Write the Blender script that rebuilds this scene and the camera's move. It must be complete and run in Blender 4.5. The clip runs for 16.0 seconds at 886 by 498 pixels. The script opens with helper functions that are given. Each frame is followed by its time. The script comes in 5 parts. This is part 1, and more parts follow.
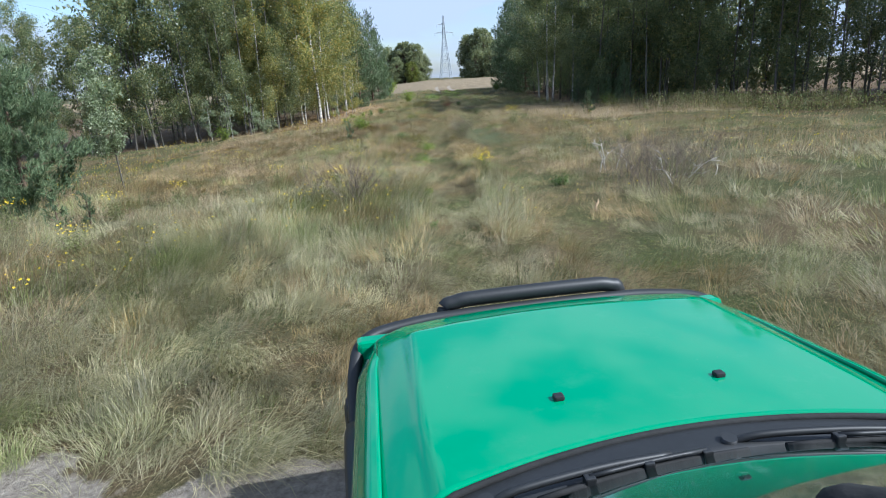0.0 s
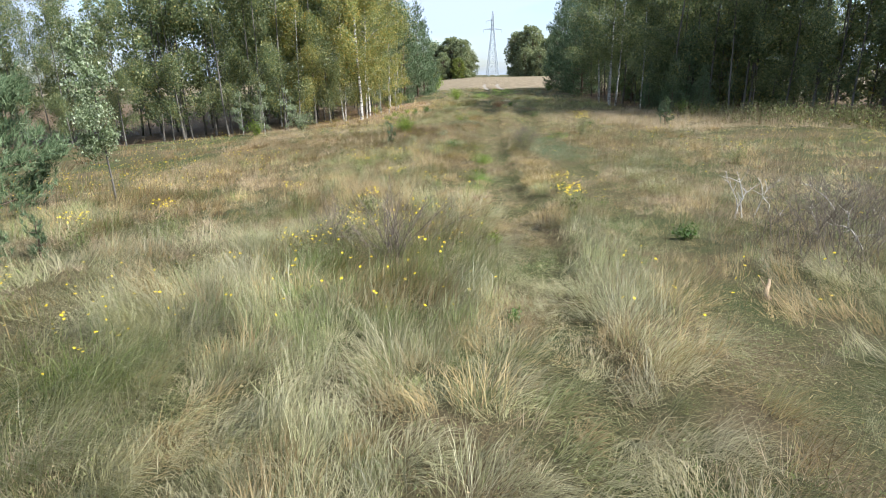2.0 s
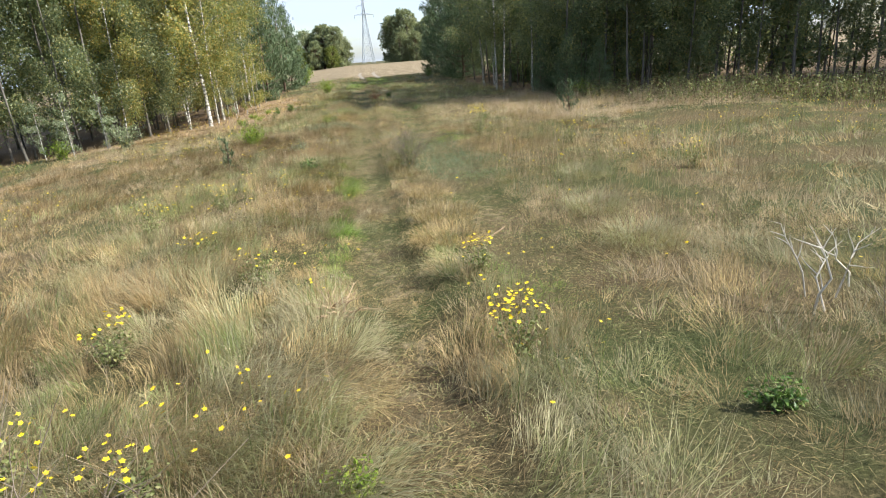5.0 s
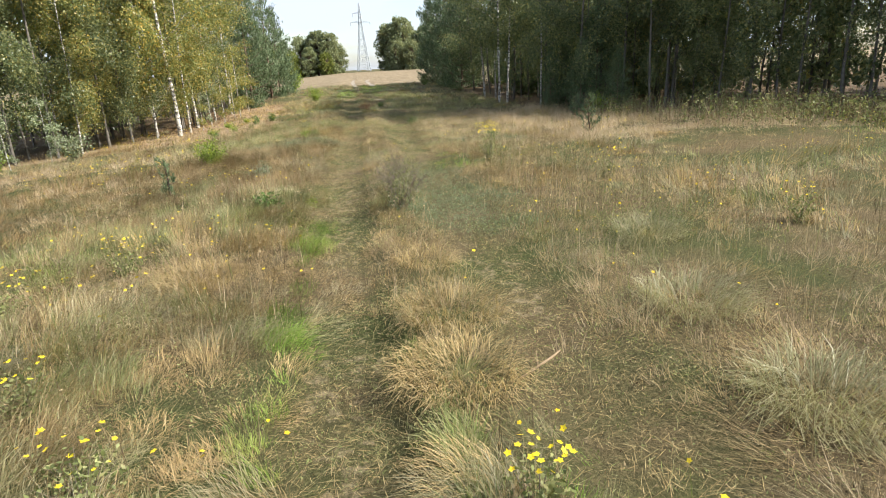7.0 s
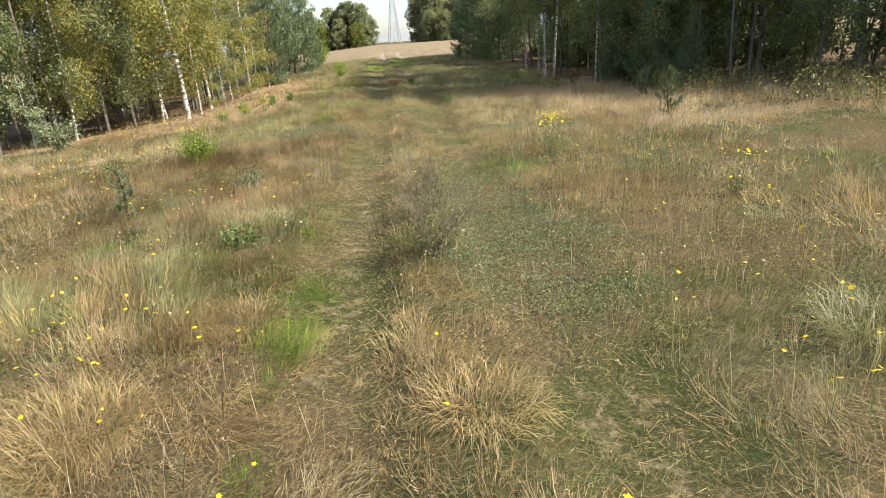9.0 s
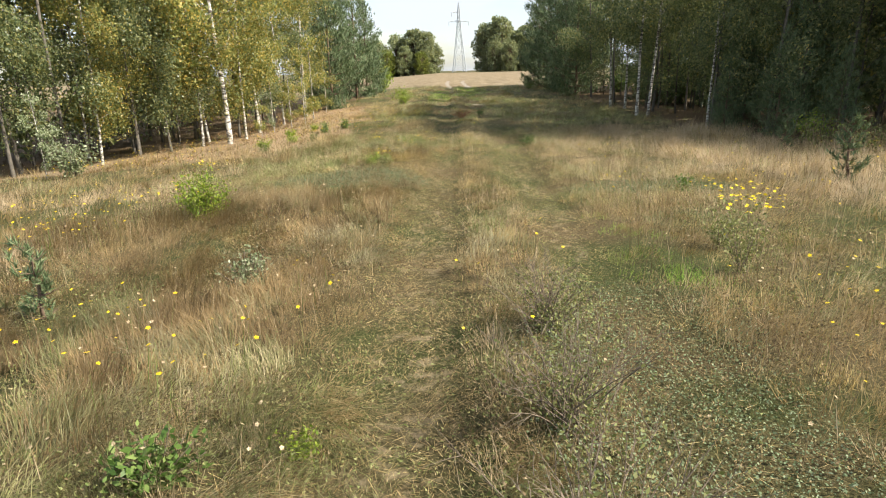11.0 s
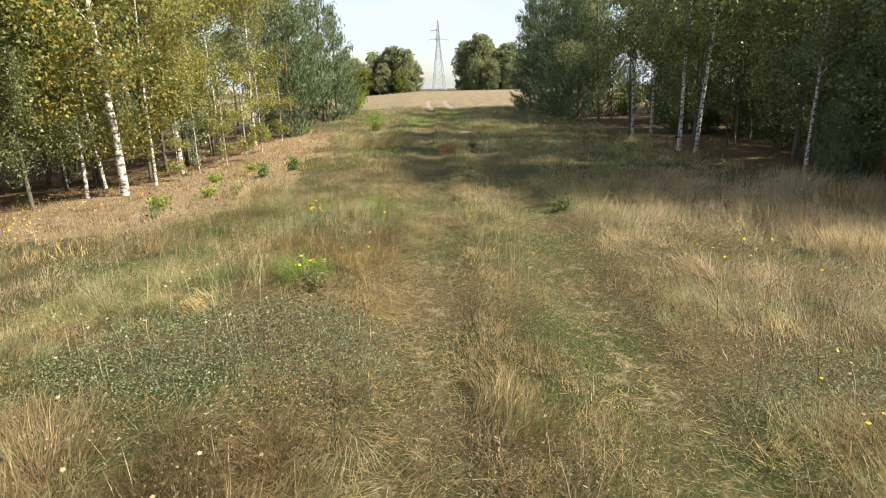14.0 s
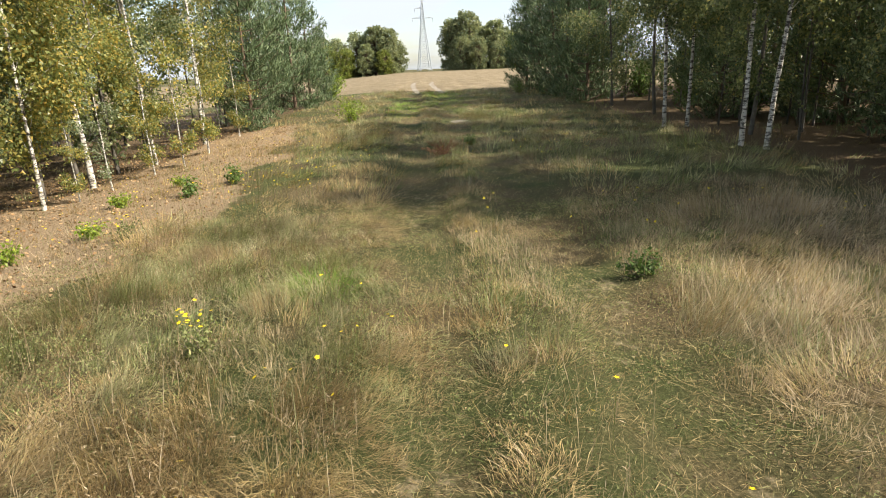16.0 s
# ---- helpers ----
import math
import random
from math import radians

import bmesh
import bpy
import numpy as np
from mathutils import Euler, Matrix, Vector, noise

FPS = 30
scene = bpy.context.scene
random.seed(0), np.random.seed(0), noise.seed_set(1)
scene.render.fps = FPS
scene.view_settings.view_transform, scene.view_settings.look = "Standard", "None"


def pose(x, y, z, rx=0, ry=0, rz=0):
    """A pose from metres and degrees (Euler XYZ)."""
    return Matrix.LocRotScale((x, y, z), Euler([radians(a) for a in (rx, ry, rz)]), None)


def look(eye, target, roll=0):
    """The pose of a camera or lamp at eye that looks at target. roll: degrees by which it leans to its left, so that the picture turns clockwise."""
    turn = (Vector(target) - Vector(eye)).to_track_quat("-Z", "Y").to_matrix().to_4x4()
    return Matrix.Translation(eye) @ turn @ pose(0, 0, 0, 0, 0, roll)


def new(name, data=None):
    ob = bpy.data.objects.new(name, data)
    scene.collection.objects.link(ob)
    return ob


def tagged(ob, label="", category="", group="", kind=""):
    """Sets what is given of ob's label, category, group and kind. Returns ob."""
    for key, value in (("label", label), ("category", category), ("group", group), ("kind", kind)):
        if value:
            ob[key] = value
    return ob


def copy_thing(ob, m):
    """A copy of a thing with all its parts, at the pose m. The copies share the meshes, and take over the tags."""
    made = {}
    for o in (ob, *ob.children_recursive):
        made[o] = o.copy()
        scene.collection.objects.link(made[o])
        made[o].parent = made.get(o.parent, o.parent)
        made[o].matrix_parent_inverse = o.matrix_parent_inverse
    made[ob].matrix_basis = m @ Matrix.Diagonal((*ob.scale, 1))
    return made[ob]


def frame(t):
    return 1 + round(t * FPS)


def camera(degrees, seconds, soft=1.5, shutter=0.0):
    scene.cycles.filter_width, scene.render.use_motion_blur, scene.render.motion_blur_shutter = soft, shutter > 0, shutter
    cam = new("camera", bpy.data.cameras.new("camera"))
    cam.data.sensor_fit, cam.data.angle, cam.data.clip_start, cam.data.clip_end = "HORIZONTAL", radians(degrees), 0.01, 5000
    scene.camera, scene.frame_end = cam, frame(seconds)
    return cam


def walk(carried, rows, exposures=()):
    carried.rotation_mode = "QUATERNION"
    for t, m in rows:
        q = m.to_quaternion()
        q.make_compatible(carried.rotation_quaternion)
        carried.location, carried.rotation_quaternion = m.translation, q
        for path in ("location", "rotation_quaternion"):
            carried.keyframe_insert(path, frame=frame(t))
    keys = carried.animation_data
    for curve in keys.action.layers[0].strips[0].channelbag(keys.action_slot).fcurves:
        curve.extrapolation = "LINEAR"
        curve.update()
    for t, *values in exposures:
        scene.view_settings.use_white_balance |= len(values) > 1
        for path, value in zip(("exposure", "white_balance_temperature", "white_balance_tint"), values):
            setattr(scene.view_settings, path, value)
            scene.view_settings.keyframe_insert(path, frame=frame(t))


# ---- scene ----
cam = camera(74.7, 16.0, soft=1.0)
METRES, EYE, TILT, LEAN, TURN = 28.17, 2.0, 0.0, 0.0, 0.0
ROWS = [
    (0.0, 0.0, 0.0, 0.0, -0.9, -16.45, 3.05),
    (0.5, -0.007, 0.0309, -0.0, 2.18, -15.54, 0.98),
    (1.0, -0.0085, 0.0596, 0.0019, 3.4, -17.04, 2.59),
    (1.5, -0.0137, 0.0857, -0.0001, 4.65, -16.56, 0.91),
    (2.0, -0.015, 0.1138, 0.0016, 3.35, -16.62, 0.98),
    (2.5, -0.0164, 0.1318, 0.0017, 2.28, -17.33, 0.17),
    (3.0, -0.0133, 0.1606, 0.0016, 0.03, -16.55, 2.17),
    (3.5, -0.0142, 0.1904, 0.0012, -1.57, -16.68, 0.35),
    (4.0, -0.0109, 0.2226, 0.001, -4.07, -16.97, 0.69),
    (4.5, -0.0052, 0.2557, 0.0013, -6.47, -18.5, 2.12),
    (5.0, -0.0001, 0.2789, 0.0029, -8.18, -18.37, 4.05),
    (7.5, 0.0141, 0.4157, -0.0004, -8.63, -17.47, 2.56),
    (8.0, 0.0172, 0.4406, 0.0004, -8.16, -17.72, 3.82),
    (8.5, 0.0139, 0.4712, -0.0021, -6.35, -19.04, 0.18),
    (9.0, 0.018, 0.4991, -0.0009, -5.59, -19.93, 3.5),
    (11.5, 0.0078, 0.6615, -0.004, 1.04, -16.61, 1.05),
    (12.0, 0.0069, 0.6967, -0.0023, 0.96, -16.56, 1.45),
    (12.5, 0.0071, 0.7355, -0.0016, -0.0, -16.38, 2.07),
    (13.0, 0.0054, 0.7742, -0.0018, -0.49, -16.25, 0.93),
    (13.5, 0.0069, 0.8086, 0.0011, -1.48, -15.94, 2.02),
    (14.0, 0.0062, 0.842, 0.0004, -1.63, -15.45, 1.19),
    (14.5, 0.0064, 0.8821, 0.0008, -2.18, -16.64, 1.44),
    (15.0, 0.0075, 0.9201, 0.0024, -2.58, -17.96, 1.88),
    (15.5, 0.0065, 0.9557, 0.0022, -2.65, -18.81, 1.5),
    (16.0, 0.0077, 0.9943, 0.0011, -3.01, -17.28, 2.24),
]
walk(cam, [(t, pose(0, 0, EYE, TILT, LEAN, TURN) @ pose(METRES * x, METRES * y, METRES * z, 90 + pitch, roll, yaw)) for t, x, y, z, yaw, pitch, roll in ROWS], [(0.0, 0.72, 5400, 9), (1.5, 1.1, 5700, 9), (5.0, 1.12, 6200, 9), (7.5, 1.17, 6600, 10), (9.0, 1.17, 6800, 10), (12.5, 1.12, 7000, 9), (16.0, 1.1, 7000, 9)])

# ---- world, sun ----
SUN_AZ, SUN_EL = radians(108.0), radians(43.0)     # clockwise from +y
world = bpy.data.worlds.new("world")
scene.world = world
world.use_nodes = True
wt = world.node_tree
wt.nodes.clear()
w_out = wt.nodes.new("ShaderNodeOutputWorld")
w_bg = wt.nodes.new("ShaderNodeBackground")
w_bg.inputs["Strength"].default_value = 0.108
w_sky = wt.nodes.new("ShaderNodeTexSky")
w_sky.sky_type = "NISHITA"
w_sky.sun_disc = False
w_sky.sun_elevation = SUN_EL
w_sky.sun_rotation = SUN_AZ
w_sky.dust_density = 1.2
w_tc = wt.nodes.new("ShaderNodeTexCoord")
w_map = wt.nodes.new("ShaderNodeMapping")
w_map.inputs["Scale"].default_value = (1.6, 1.6, 5.5)
w_noise = wt.nodes.new("ShaderNodeTexNoise")
w_noise.inputs["Scale"].default_value = 2.2
w_noise.inputs["Detail"].default_value = 7.0
w_noise.inputs["Roughness"].default_value = 0.55
w_ramp = wt.nodes.new("ShaderNodeValToRGB")
w_ramp.color_ramp.elements[0].position = 0.42
w_ramp.color_ramp.elements[1].position = 0.57
w_mix = wt.nodes.new("ShaderNodeMix")
w_mix.data_type = "RGBA"
w_mix.inputs["B"].default_value = (3.8, 4.25, 5.0, 1)
wt.links.new(w_tc.outputs["Generated"], w_map.inputs["Vector"])
wt.links.new(w_map.outputs["Vector"], w_noise.inputs["Vector"])
wt.links.new(w_noise.outputs["Fac"], w_ramp.inputs["Fac"])
wt.links.new(w_ramp.outputs["Color"], w_mix.inputs["Factor"])
wt.links.new(w_sky.outputs["Color"], w_mix.inputs["A"])
wt.links.new(w_mix.outputs["Result"], w_bg.inputs["Color"])
wt.links.new(w_bg.outputs["Background"], w_out.inputs["Surface"])

sun = new("sun", bpy.data.lights.new("sun", "SUN"))
sun.data.energy = 5.0
sun.data.angle = radians(0.6)
sun.data.color = (1.0, 0.95, 0.86)
to_sun = Vector((math.sin(SUN_AZ) * math.cos(SUN_EL), math.cos(SUN_AZ) * math.cos(SUN_EL), math.sin(SUN_EL)))
sun.matrix_world = look(to_sun * 60, (0, 0, 0))

# ---- noise and shape of the land ----
TAB = np.random.RandomState(7).rand(256, 256)


def vnoise(x, y, size, seed=0):
    """Smooth noise 0..1 at that size in metres."""
    x, y = np.asarray(x, float) / size + seed * 17.3, np.asarray(y, float) / size + seed * 9.1
    i, j = np.floor(x).astype(int), np.floor(y).astype(int)
    u, v = x - i, y - j
    u, v = u * u * (3 - 2 * u), v * v * (3 - 2 * v)
    a, b = TAB[i % 256, j % 256], TAB[(i + 1) % 256, j % 256]
    c, d = TAB[i % 256, (j + 1) % 256], TAB[(i + 1) % 256, (j + 1) % 256]
    return (a * (1 - u) + b * u) * (1 - v) + (c * (1 - u) + d * u) * v


def step(a, b, x):
    t = np.clip((np.asarray(x, float) - a) / (b - a), 0, 1)
    return t * t * (3 - 2 * t)


def rut_left(y):
    return 0.12 + 0.16 * np.sin(np.asarray(y) * 0.21 + 0.4) + 0.004 * np.clip(np.asarray(y) - 40, 0, 200)


def rut_right(y):
    return rut_left(y) + 1.66 + 0.06 * np.sin(np.asarray(y) * 0.37)


def ruts(x, y):
    """1 in the wheel ruts, 0 away from them."""
    w = 0.40 + 0.12 * (vnoise(x, y, 1.3, 3) - 0.5)
    d = np.minimum(np.abs(x - rut_left(y)), np.abs(x - rut_right(y)))
    worn = 0.55 + 0.45 * step(0.3, 0.6, vnoise(x, y, 2.1, 13))
    return (1 - step(w * 0.5, w * 1.6, d)) * step(2.6, 4.0, y) * (0.45 + 0.55 * step(7, 13, y)) * worn * (1 - 0.45 * step(34, 46, y))


def field_ruts(x, y):
    """Sandy wheel marks that run on into the field."""
    d = np.minimum(np.abs(x - rut_left(y) - 0.2), np.abs(x - rut_right(y) - 0.2))
    return (1 - step(0.12, 0.36, d)) * step(67, 70, y) * (1 - step(84, 96, y))


def sandy(x, y):
    """1 on the bare sandy lane that crosses at the start."""
    return (1 - step(-0.12, 0.2, y - 2.85 - 0.7 * (vnoise(x, y, 0.7, 5) - 0.5))) * step(-3.2, -2.4, y)


def left_edge(y):
    """x of the edge of the wood on the low side."""
    return np.interp(y, [-60, 20, 30, 34, 38, 44, 56, 69, 71], [-60, -34, -20, -11.5, -7.6, -6.2, -6.6, -5.0, -60])


def right_edge(y):
    return np.interp(y, [-60, 12, 24, 30, 33.5, 36, 50, 68, 70], [70, 36, 20, 13.5, 8.6, 7.6, 8.0, 8.2, 70])


def wooded(x, y):
    """Metres into either wood, below 0 outside."""
    return np.maximum(left_edge(y) - x, x - right_edge(y))


def ploughed(x, y):
    e = 71.0 + 2.5 * (vnoise(x, y, 5, 8) - 0.5) - 0.35 * (x - 1)
    return step(0, 1.2, y - e) * (1 - step(172, 176, y))


def strawy(x, y):
    """The strip of pale litter in front of the low wood."""
    return step(-2.9, -4.4, x + 1.8 * (vnoise(x, y, 2.0, 12) - 0.5)) * step(31.8, 34.5, y) * (1 - step(50, 58, y)) * (wooded(x, y) < 1.0)


def height(x, y):
    x, y = np.asarray(x, float), np.asarray(y, float)
    z = np.maximum(-0.065 * np.clip(-x - 1.5, 0, None), -1.0)
    z = z + np.interp(y, [0, 45, 66, 100, 185], [0, 0, 0.5, 1.0, 1.5])
    near = 1 - step(60, 90, np.hypot(x, y - 25))
    z = z + near * (0.16 * (vnoise(x, y, 4.0, 1) - 0.5) + 0.07 * (vnoise(x, y, 1.1, 2) - 0.5))
    z = z + 1.6 * (vnoise(x, y, 160, 4) - 0.5) * step(260, 500, np.hypot(x, y))
    off = np.abs(x - rut_left(y) - 0.83)
    z = z - 0.08 * ruts(x, y) + 0.05 * (1 - step(0.25, 0.55, off)) * step(3, 5, y) * (1 - step(66, 72, y))
    furrow = ploughed(x, y) * (1 - step(100, 130, y))
    z = z + furrow * 0.05 * (vnoise(x, y, 0.5, 6) - 0.5)
    return z


# ---- materials ----
def material(name, rough=0.8, spec=0.3):
    m = bpy.data.materials.new(name)
    m.use_nodes = True
    b = m.node_tree.nodes["Principled BSDF"]
    b.inputs["Roughness"].default_value = rough
    b.inputs["Specular IOR Level"].default_value = spec
    return m, m.node_tree, b


def node(nt, kind, **inputs):
    n = nt.nodes.new(kind)
    for k, v in inputs.items():
        n.inputs[k.replace("_", " ")].default_value = v
    return n


def ramp(nt, fac, stops):
    r = nt.nodes.new("ShaderNodeValToRGB")
    el = r.color_ramp.elements
    while len(el) < len(stops):
        el.new(0.5)
    for e, (p, c) in zip(el, stops):
        e.position, e.color = p, (*c, 1)
    nt.links.new(fac, r.inputs["Fac"])
    return r.outputs["Color"]


def mix(nt, fac, a, b, blend="MIX"):
    m = nt.nodes.new("ShaderNodeMix")
    m.data_type, m.blend_type = "RGBA", blend
    for key, v in (("Factor", fac), ("A", a), ("B", b)):
        if isinstance(v, (int, float)):
            m.inputs[key].default_value = v
        elif isinstance(v, tuple):
            m.inputs[key].default_value = (*v, 1)
        else:
            nt.links.new(v, m.inputs[key])
    return m.outputs["Result"]


def noise_fac(nt, scale, detail=4.0, rough=0.6, stretch=None):
    tc = nt.nodes.new("ShaderNodeTexCoord")
    n = node(nt, "ShaderNodeTexNoise", Scale=scale, Detail=detail, Roughness=rough)
    if stretch:
        mp = node(nt, "ShaderNodeMapping", Scale=stretch)
        nt.links.new(tc.outputs["Object"], mp.inputs["Vector"])
        nt.links.new(mp.outputs["Vector"], n.inputs["Vector"])
    else:
        nt.links.new(tc.outputs["Object"], n.inputs["Vector"])
    return n.outputs["Fac"]


def bump(nt, b, fac, strength, distance):
    n = node(nt, "ShaderNodeBump", Strength=strength, Distance=distance)
    nt.links.new(fac, n.inputs["Height"])
    nt.links.new(n.outputs["Normal"], b.inputs["Normal"])


def leafy(name, stops, through_light=0.35, rough=0.55, spec=0.3, patch=None, mottle=None, clump=None):
    """Thin leaves or blades: each its own tone, and some light shines through."""
    m, nt, b = material(name, rough, spec)
    geo = nt.nodes.new("ShaderNodeNewGeometry")
    col = ramp(nt, geo.outputs["Random Per Island"], stops)
    if patch:
        scale, tint, amount = patch
        f = ramp(nt, noise_fac(nt, scale, 3.0), [(0.35, (0, 0, 0)), (0.65, (amount,) * 3)])
        col = mix(nt, f, col, tint)
    if mottle:
        lo, hi = mottle
        col = mix(nt, 1.0, col, ramp(nt, noise_fac(nt, 1.9, 2.0), [(0.36, (lo, lo, lo)), (0.64, (hi, hi, hi * 0.97))]), "MULTIPLY")
    if clump:
        wilt = nt.nodes.new("ShaderNodeAttribute")
        wilt.attribute_name = "wilt"
        col = mix(nt, wilt.outputs["Fac"], col, clump)
        tone = nt.nodes.new("ShaderNodeAttribute")
        tone.attribute_name = "tone"
        vm = nt.nodes.new("ShaderNodeVectorMath")
        vm.operation = "SCALE"
        nt.links.new(col, vm.inputs[0])
        nt.links.new(tone.outputs["Fac"], vm.inputs["Scale"])
        col = vm.outputs["Vector"]
    info = nt.nodes.new("ShaderNodeObjectInfo")
    vary = nt.nodes.new("ShaderNodeMapRange")
    vary.inputs["To Min"].default_value, vary.inputs["To Max"].default_value = 0.84, 1.16
    nt.links.new(info.outputs["Random"], vary.inputs["Value"])
    hsv = nt.nodes.new("ShaderNodeHueSaturation")
    nt.links.new(vary.outputs["Result"], hsv.inputs["Value"])
    nt.links.new(col, hsv.inputs["Color"])
    col = hsv.outputs["Color"]
    nt.links.new(col, b.inputs["Base Color"])
    tr = nt.nodes.new("ShaderNodeBsdfTranslucent")
    nt.links.new(mix(nt, 0.5, col, mix(nt, 1.0, col, (1.0, 0.95, 0.45), "MULTIPLY")), tr.inputs["Color"])
    sh = nt.nodes.new("ShaderNodeMixShader")
    sh.inputs["Fac"].default_value = through_light
    nt.links.new(b.outputs["BSDF"], sh.inputs[1])
    nt.links.new(tr.outputs["BSDF"], sh.inputs[2])
    nt.links.new(sh.outputs["Shader"], nt.nodes["Material Output"].inputs["Surface"])
    return m


def plain(name, colour, rough=0.5, spec=0.5, metal=0.0, grain=60.0, amount=0.12, relief=0.0):
    """One colour, broken by grain at two scales."""
    m, nt, b = material(name, rough, spec)
    b.inputs["Metallic"].default_value = metal
    f = ramp(nt, noise_fac(nt, grain), [(0.3, (1 - amount,) * 3), (0.7, (1 + amount,) * 3)])
    g = ramp(nt, noise_fac(nt, grain / 12), [(0.3, (1 - amount,) * 3), (0.7, (1 + amount,) * 3)])
    c = mix(nt, 1.0, mix(nt, 1.0, colour, f, "MULTIPLY"), g, "MULTIPLY")
    nt.links.new(c, b.inputs["Base Color"])
    if relief:
        bump(nt, b, noise_fac(nt, grain), 0.5, relief)
    return m


GRASS_GREEN = leafy("green_grass", [(0.0, (0.085, 0.125, 0.030)), (0.3, (0.150, 0.195, 0.052)), (0.6, (0.225, 0.255, 0.090)), (0.85, (0.34, 0.335, 0.17)), (1.0, (0.46, 0.42, 0.27))], 0.42, 0.5, 0.3, (0.55, (0.17, 0.22, 0.055), 0.4), mottle=(0.86, 1.12), clump=(0.36, 0.32, 0.18))
GRASS_SILKY = leafy("silky_grass", [(0.0, (0.111, 0.128, 0.047)), (0.35, (0.212, 0.225, 0.102)), (0.7, (0.315, 0.310, 0.170)), (1.0, (0.442, 0.408, 0.272))], 0.40, 0.42, 0.4, (0.5, (0.30, 0.25, 0.13), 0.4), mottle=(0.82, 1.14), clump=(0.42, 0.36, 0.22))
GRASS_DRY = leafy("dry_grass", [(0.0, (0.17, 0.125, 0.055)), (0.3, (0.335, 0.245, 0.110)), (0.65, (0.48, 0.37, 0.18)), (0.9, (0.61, 0.48, 0.27)), (1.0, (0.17, 0.19, 0.06))], 0.38, 0.6, 0.3, (0.45, (0.33, 0.25, 0.13), 0.4), mottle=(0.84, 1.13), clump=(0.29, 0.20, 0.10))
RUSSET = leafy("russet_grass", [(0.0, (0.085, 0.054, 0.025)), (0.5, (0.22, 0.142, 0.06)), (0.85, (0.38, 0.265, 0.125)), (1.0, (0.15, 0.15, 0.05))], 0.35, 0.7, mottle=(0.6, 1.25))
PLUME = leafy("grass_plume", [(0.0, (0.33, 0.245, 0.145)), (0.5, (0.50, 0.385, 0.25)), (1.0, (0.64, 0.52, 0.37))], 0.4, 0.7, mottle=(0.78, 1.18))
GRASS_LUSH = leafy("lush_grass", [(0.0, (0.07, 0.15, 0.014)), (0.5, (0.13, 0.25, 0.025)), (1.0, (0.22, 0.32, 0.05))], 0.4, 0.5, clump=(0.30, 0.30, 0.10))
CLOVER = leafy("ground_cover_leaf", [(0.0, (0.085, 0.125, 0.06)), (0.6, (0.16, 0.205, 0.11)), (1.0, (0.25, 0.29, 0.18))], 0.2, 0.7)
WEED = leafy("dry_weed", [(0.0, (0.075, 0.052, 0.03)), (0.5, (0.18, 0.13, 0.068)), (0.85, (0.33, 0.255, 0.15)), (1.0, (0.13, 0.14, 0.05))], 0.2, 0.8, mottle=(0.68, 1.22))
BIRCH_LEAF = leafy("birch_leaf", [(0.0, (0.075, 0.108, 0.047)), (0.45, (0.158, 0.200, 0.092)), (0.8, (0.262, 0.290, 0.138)), (0.95, (0.40, 0.385, 0.165)), (1.0, (0.47, 0.38, 0.11))], 0.52, 0.38, 0.5)
BIRCH_LEAF_YELLOW = leafy("turning_birch_leaf", [(0.0, (0.125, 0.16, 0.05)), (0.4, (0.225, 0.26, 0.085)), (0.75, (0.40, 0.37, 0.115)), (1.0, (0.55, 0.38, 0.09))], 0.5, 0.4, 0.45)
SILVER_LEAF = leafy("silver_leaf", [(0.0, (0.092, 0.127, 0.052)), (0.5, (0.196, 0.241, 0.127)), (1.0, (0.391, 0.425, 0.276))], 0.35, 0.4, 0.45)
PINE_NEEDLE = leafy("pine_needle", [(0.0, (0.048, 0.082, 0.036)), (0.5, (0.115, 0.165, 0.078)), (1.0, (0.22, 0.27, 0.14))], 0.15, 0.5)
# Distance haze is put into this leaf colour: paler and greyer.
HAZY_FAR_LEAF = leafy("hazy_far_leaf", [(0.0, (0.14, 0.175, 0.10)), (0.6, (0.24, 0.275, 0.145)), (1.0, (0.38, 0.38, 0.19))], 0.45, 0.6)
FAR_LEAF_LIGHT = leafy("light_far_leaf", [(0.0, (0.10, 0.14, 0.03)), (0.6, (0.20, 0.24, 0.05)), (1.0, (0.32, 0.32, 0.08))], 0.4, 0.6)
BUSH_LEAF = leafy("bush_leaf", [(0.0, (0.12, 0.19, 0.02)), (0.6, (0.24, 0.34, 0.045)), (1.0, (0.40, 0.46, 0.08))], 0.45, 0.45)
DARK_BUSH_LEAF = leafy("dark_bush_leaf", [(0.0, (0.05, 0.10, 0.02)), (0.6, (0.10, 0.17, 0.04)), (1.0, (0.19, 0.25, 0.08))], 0.35, 0.45)
PETAL = leafy("yellow_petal", [(0.0, (0.75, 0.50, 0.01)), (1.0, (0.90, 0.72, 0.03))], 0.2, 0.5)
TWIG = plain("dry_twig", (0.165, 0.132, 0.10), 0.9, 0.2, grain=40, amount=0.25)
DEADWOOD = plain("bleached_deadwood", (0.46, 0.42, 0.36), 0.85, 0.2, grain=30, amount=0.22, relief=0.004)
# Birch bark with the shade of the woods put into its colour.
SHADED_GREY_BARK = plain("shaded_grey_bark", (0.125, 0.112, 0.095), 0.95, 0.2, grain=9, amount=0.35, relief=0.01)
WEED_LEAF = leafy("weed_leaf", [(0.0, (0.11, 0.135, 0.045)), (0.6, (0.205, 0.23, 0.085)), (1.0, (0.34, 0.33, 0.15))], 0.35, 0.6, mottle=(0.76, 1.2))
RED_WEED = plain("red_weed", (0.22, 0.10, 0.06), 0.9, 0.2, grain=30, amount=0.3)
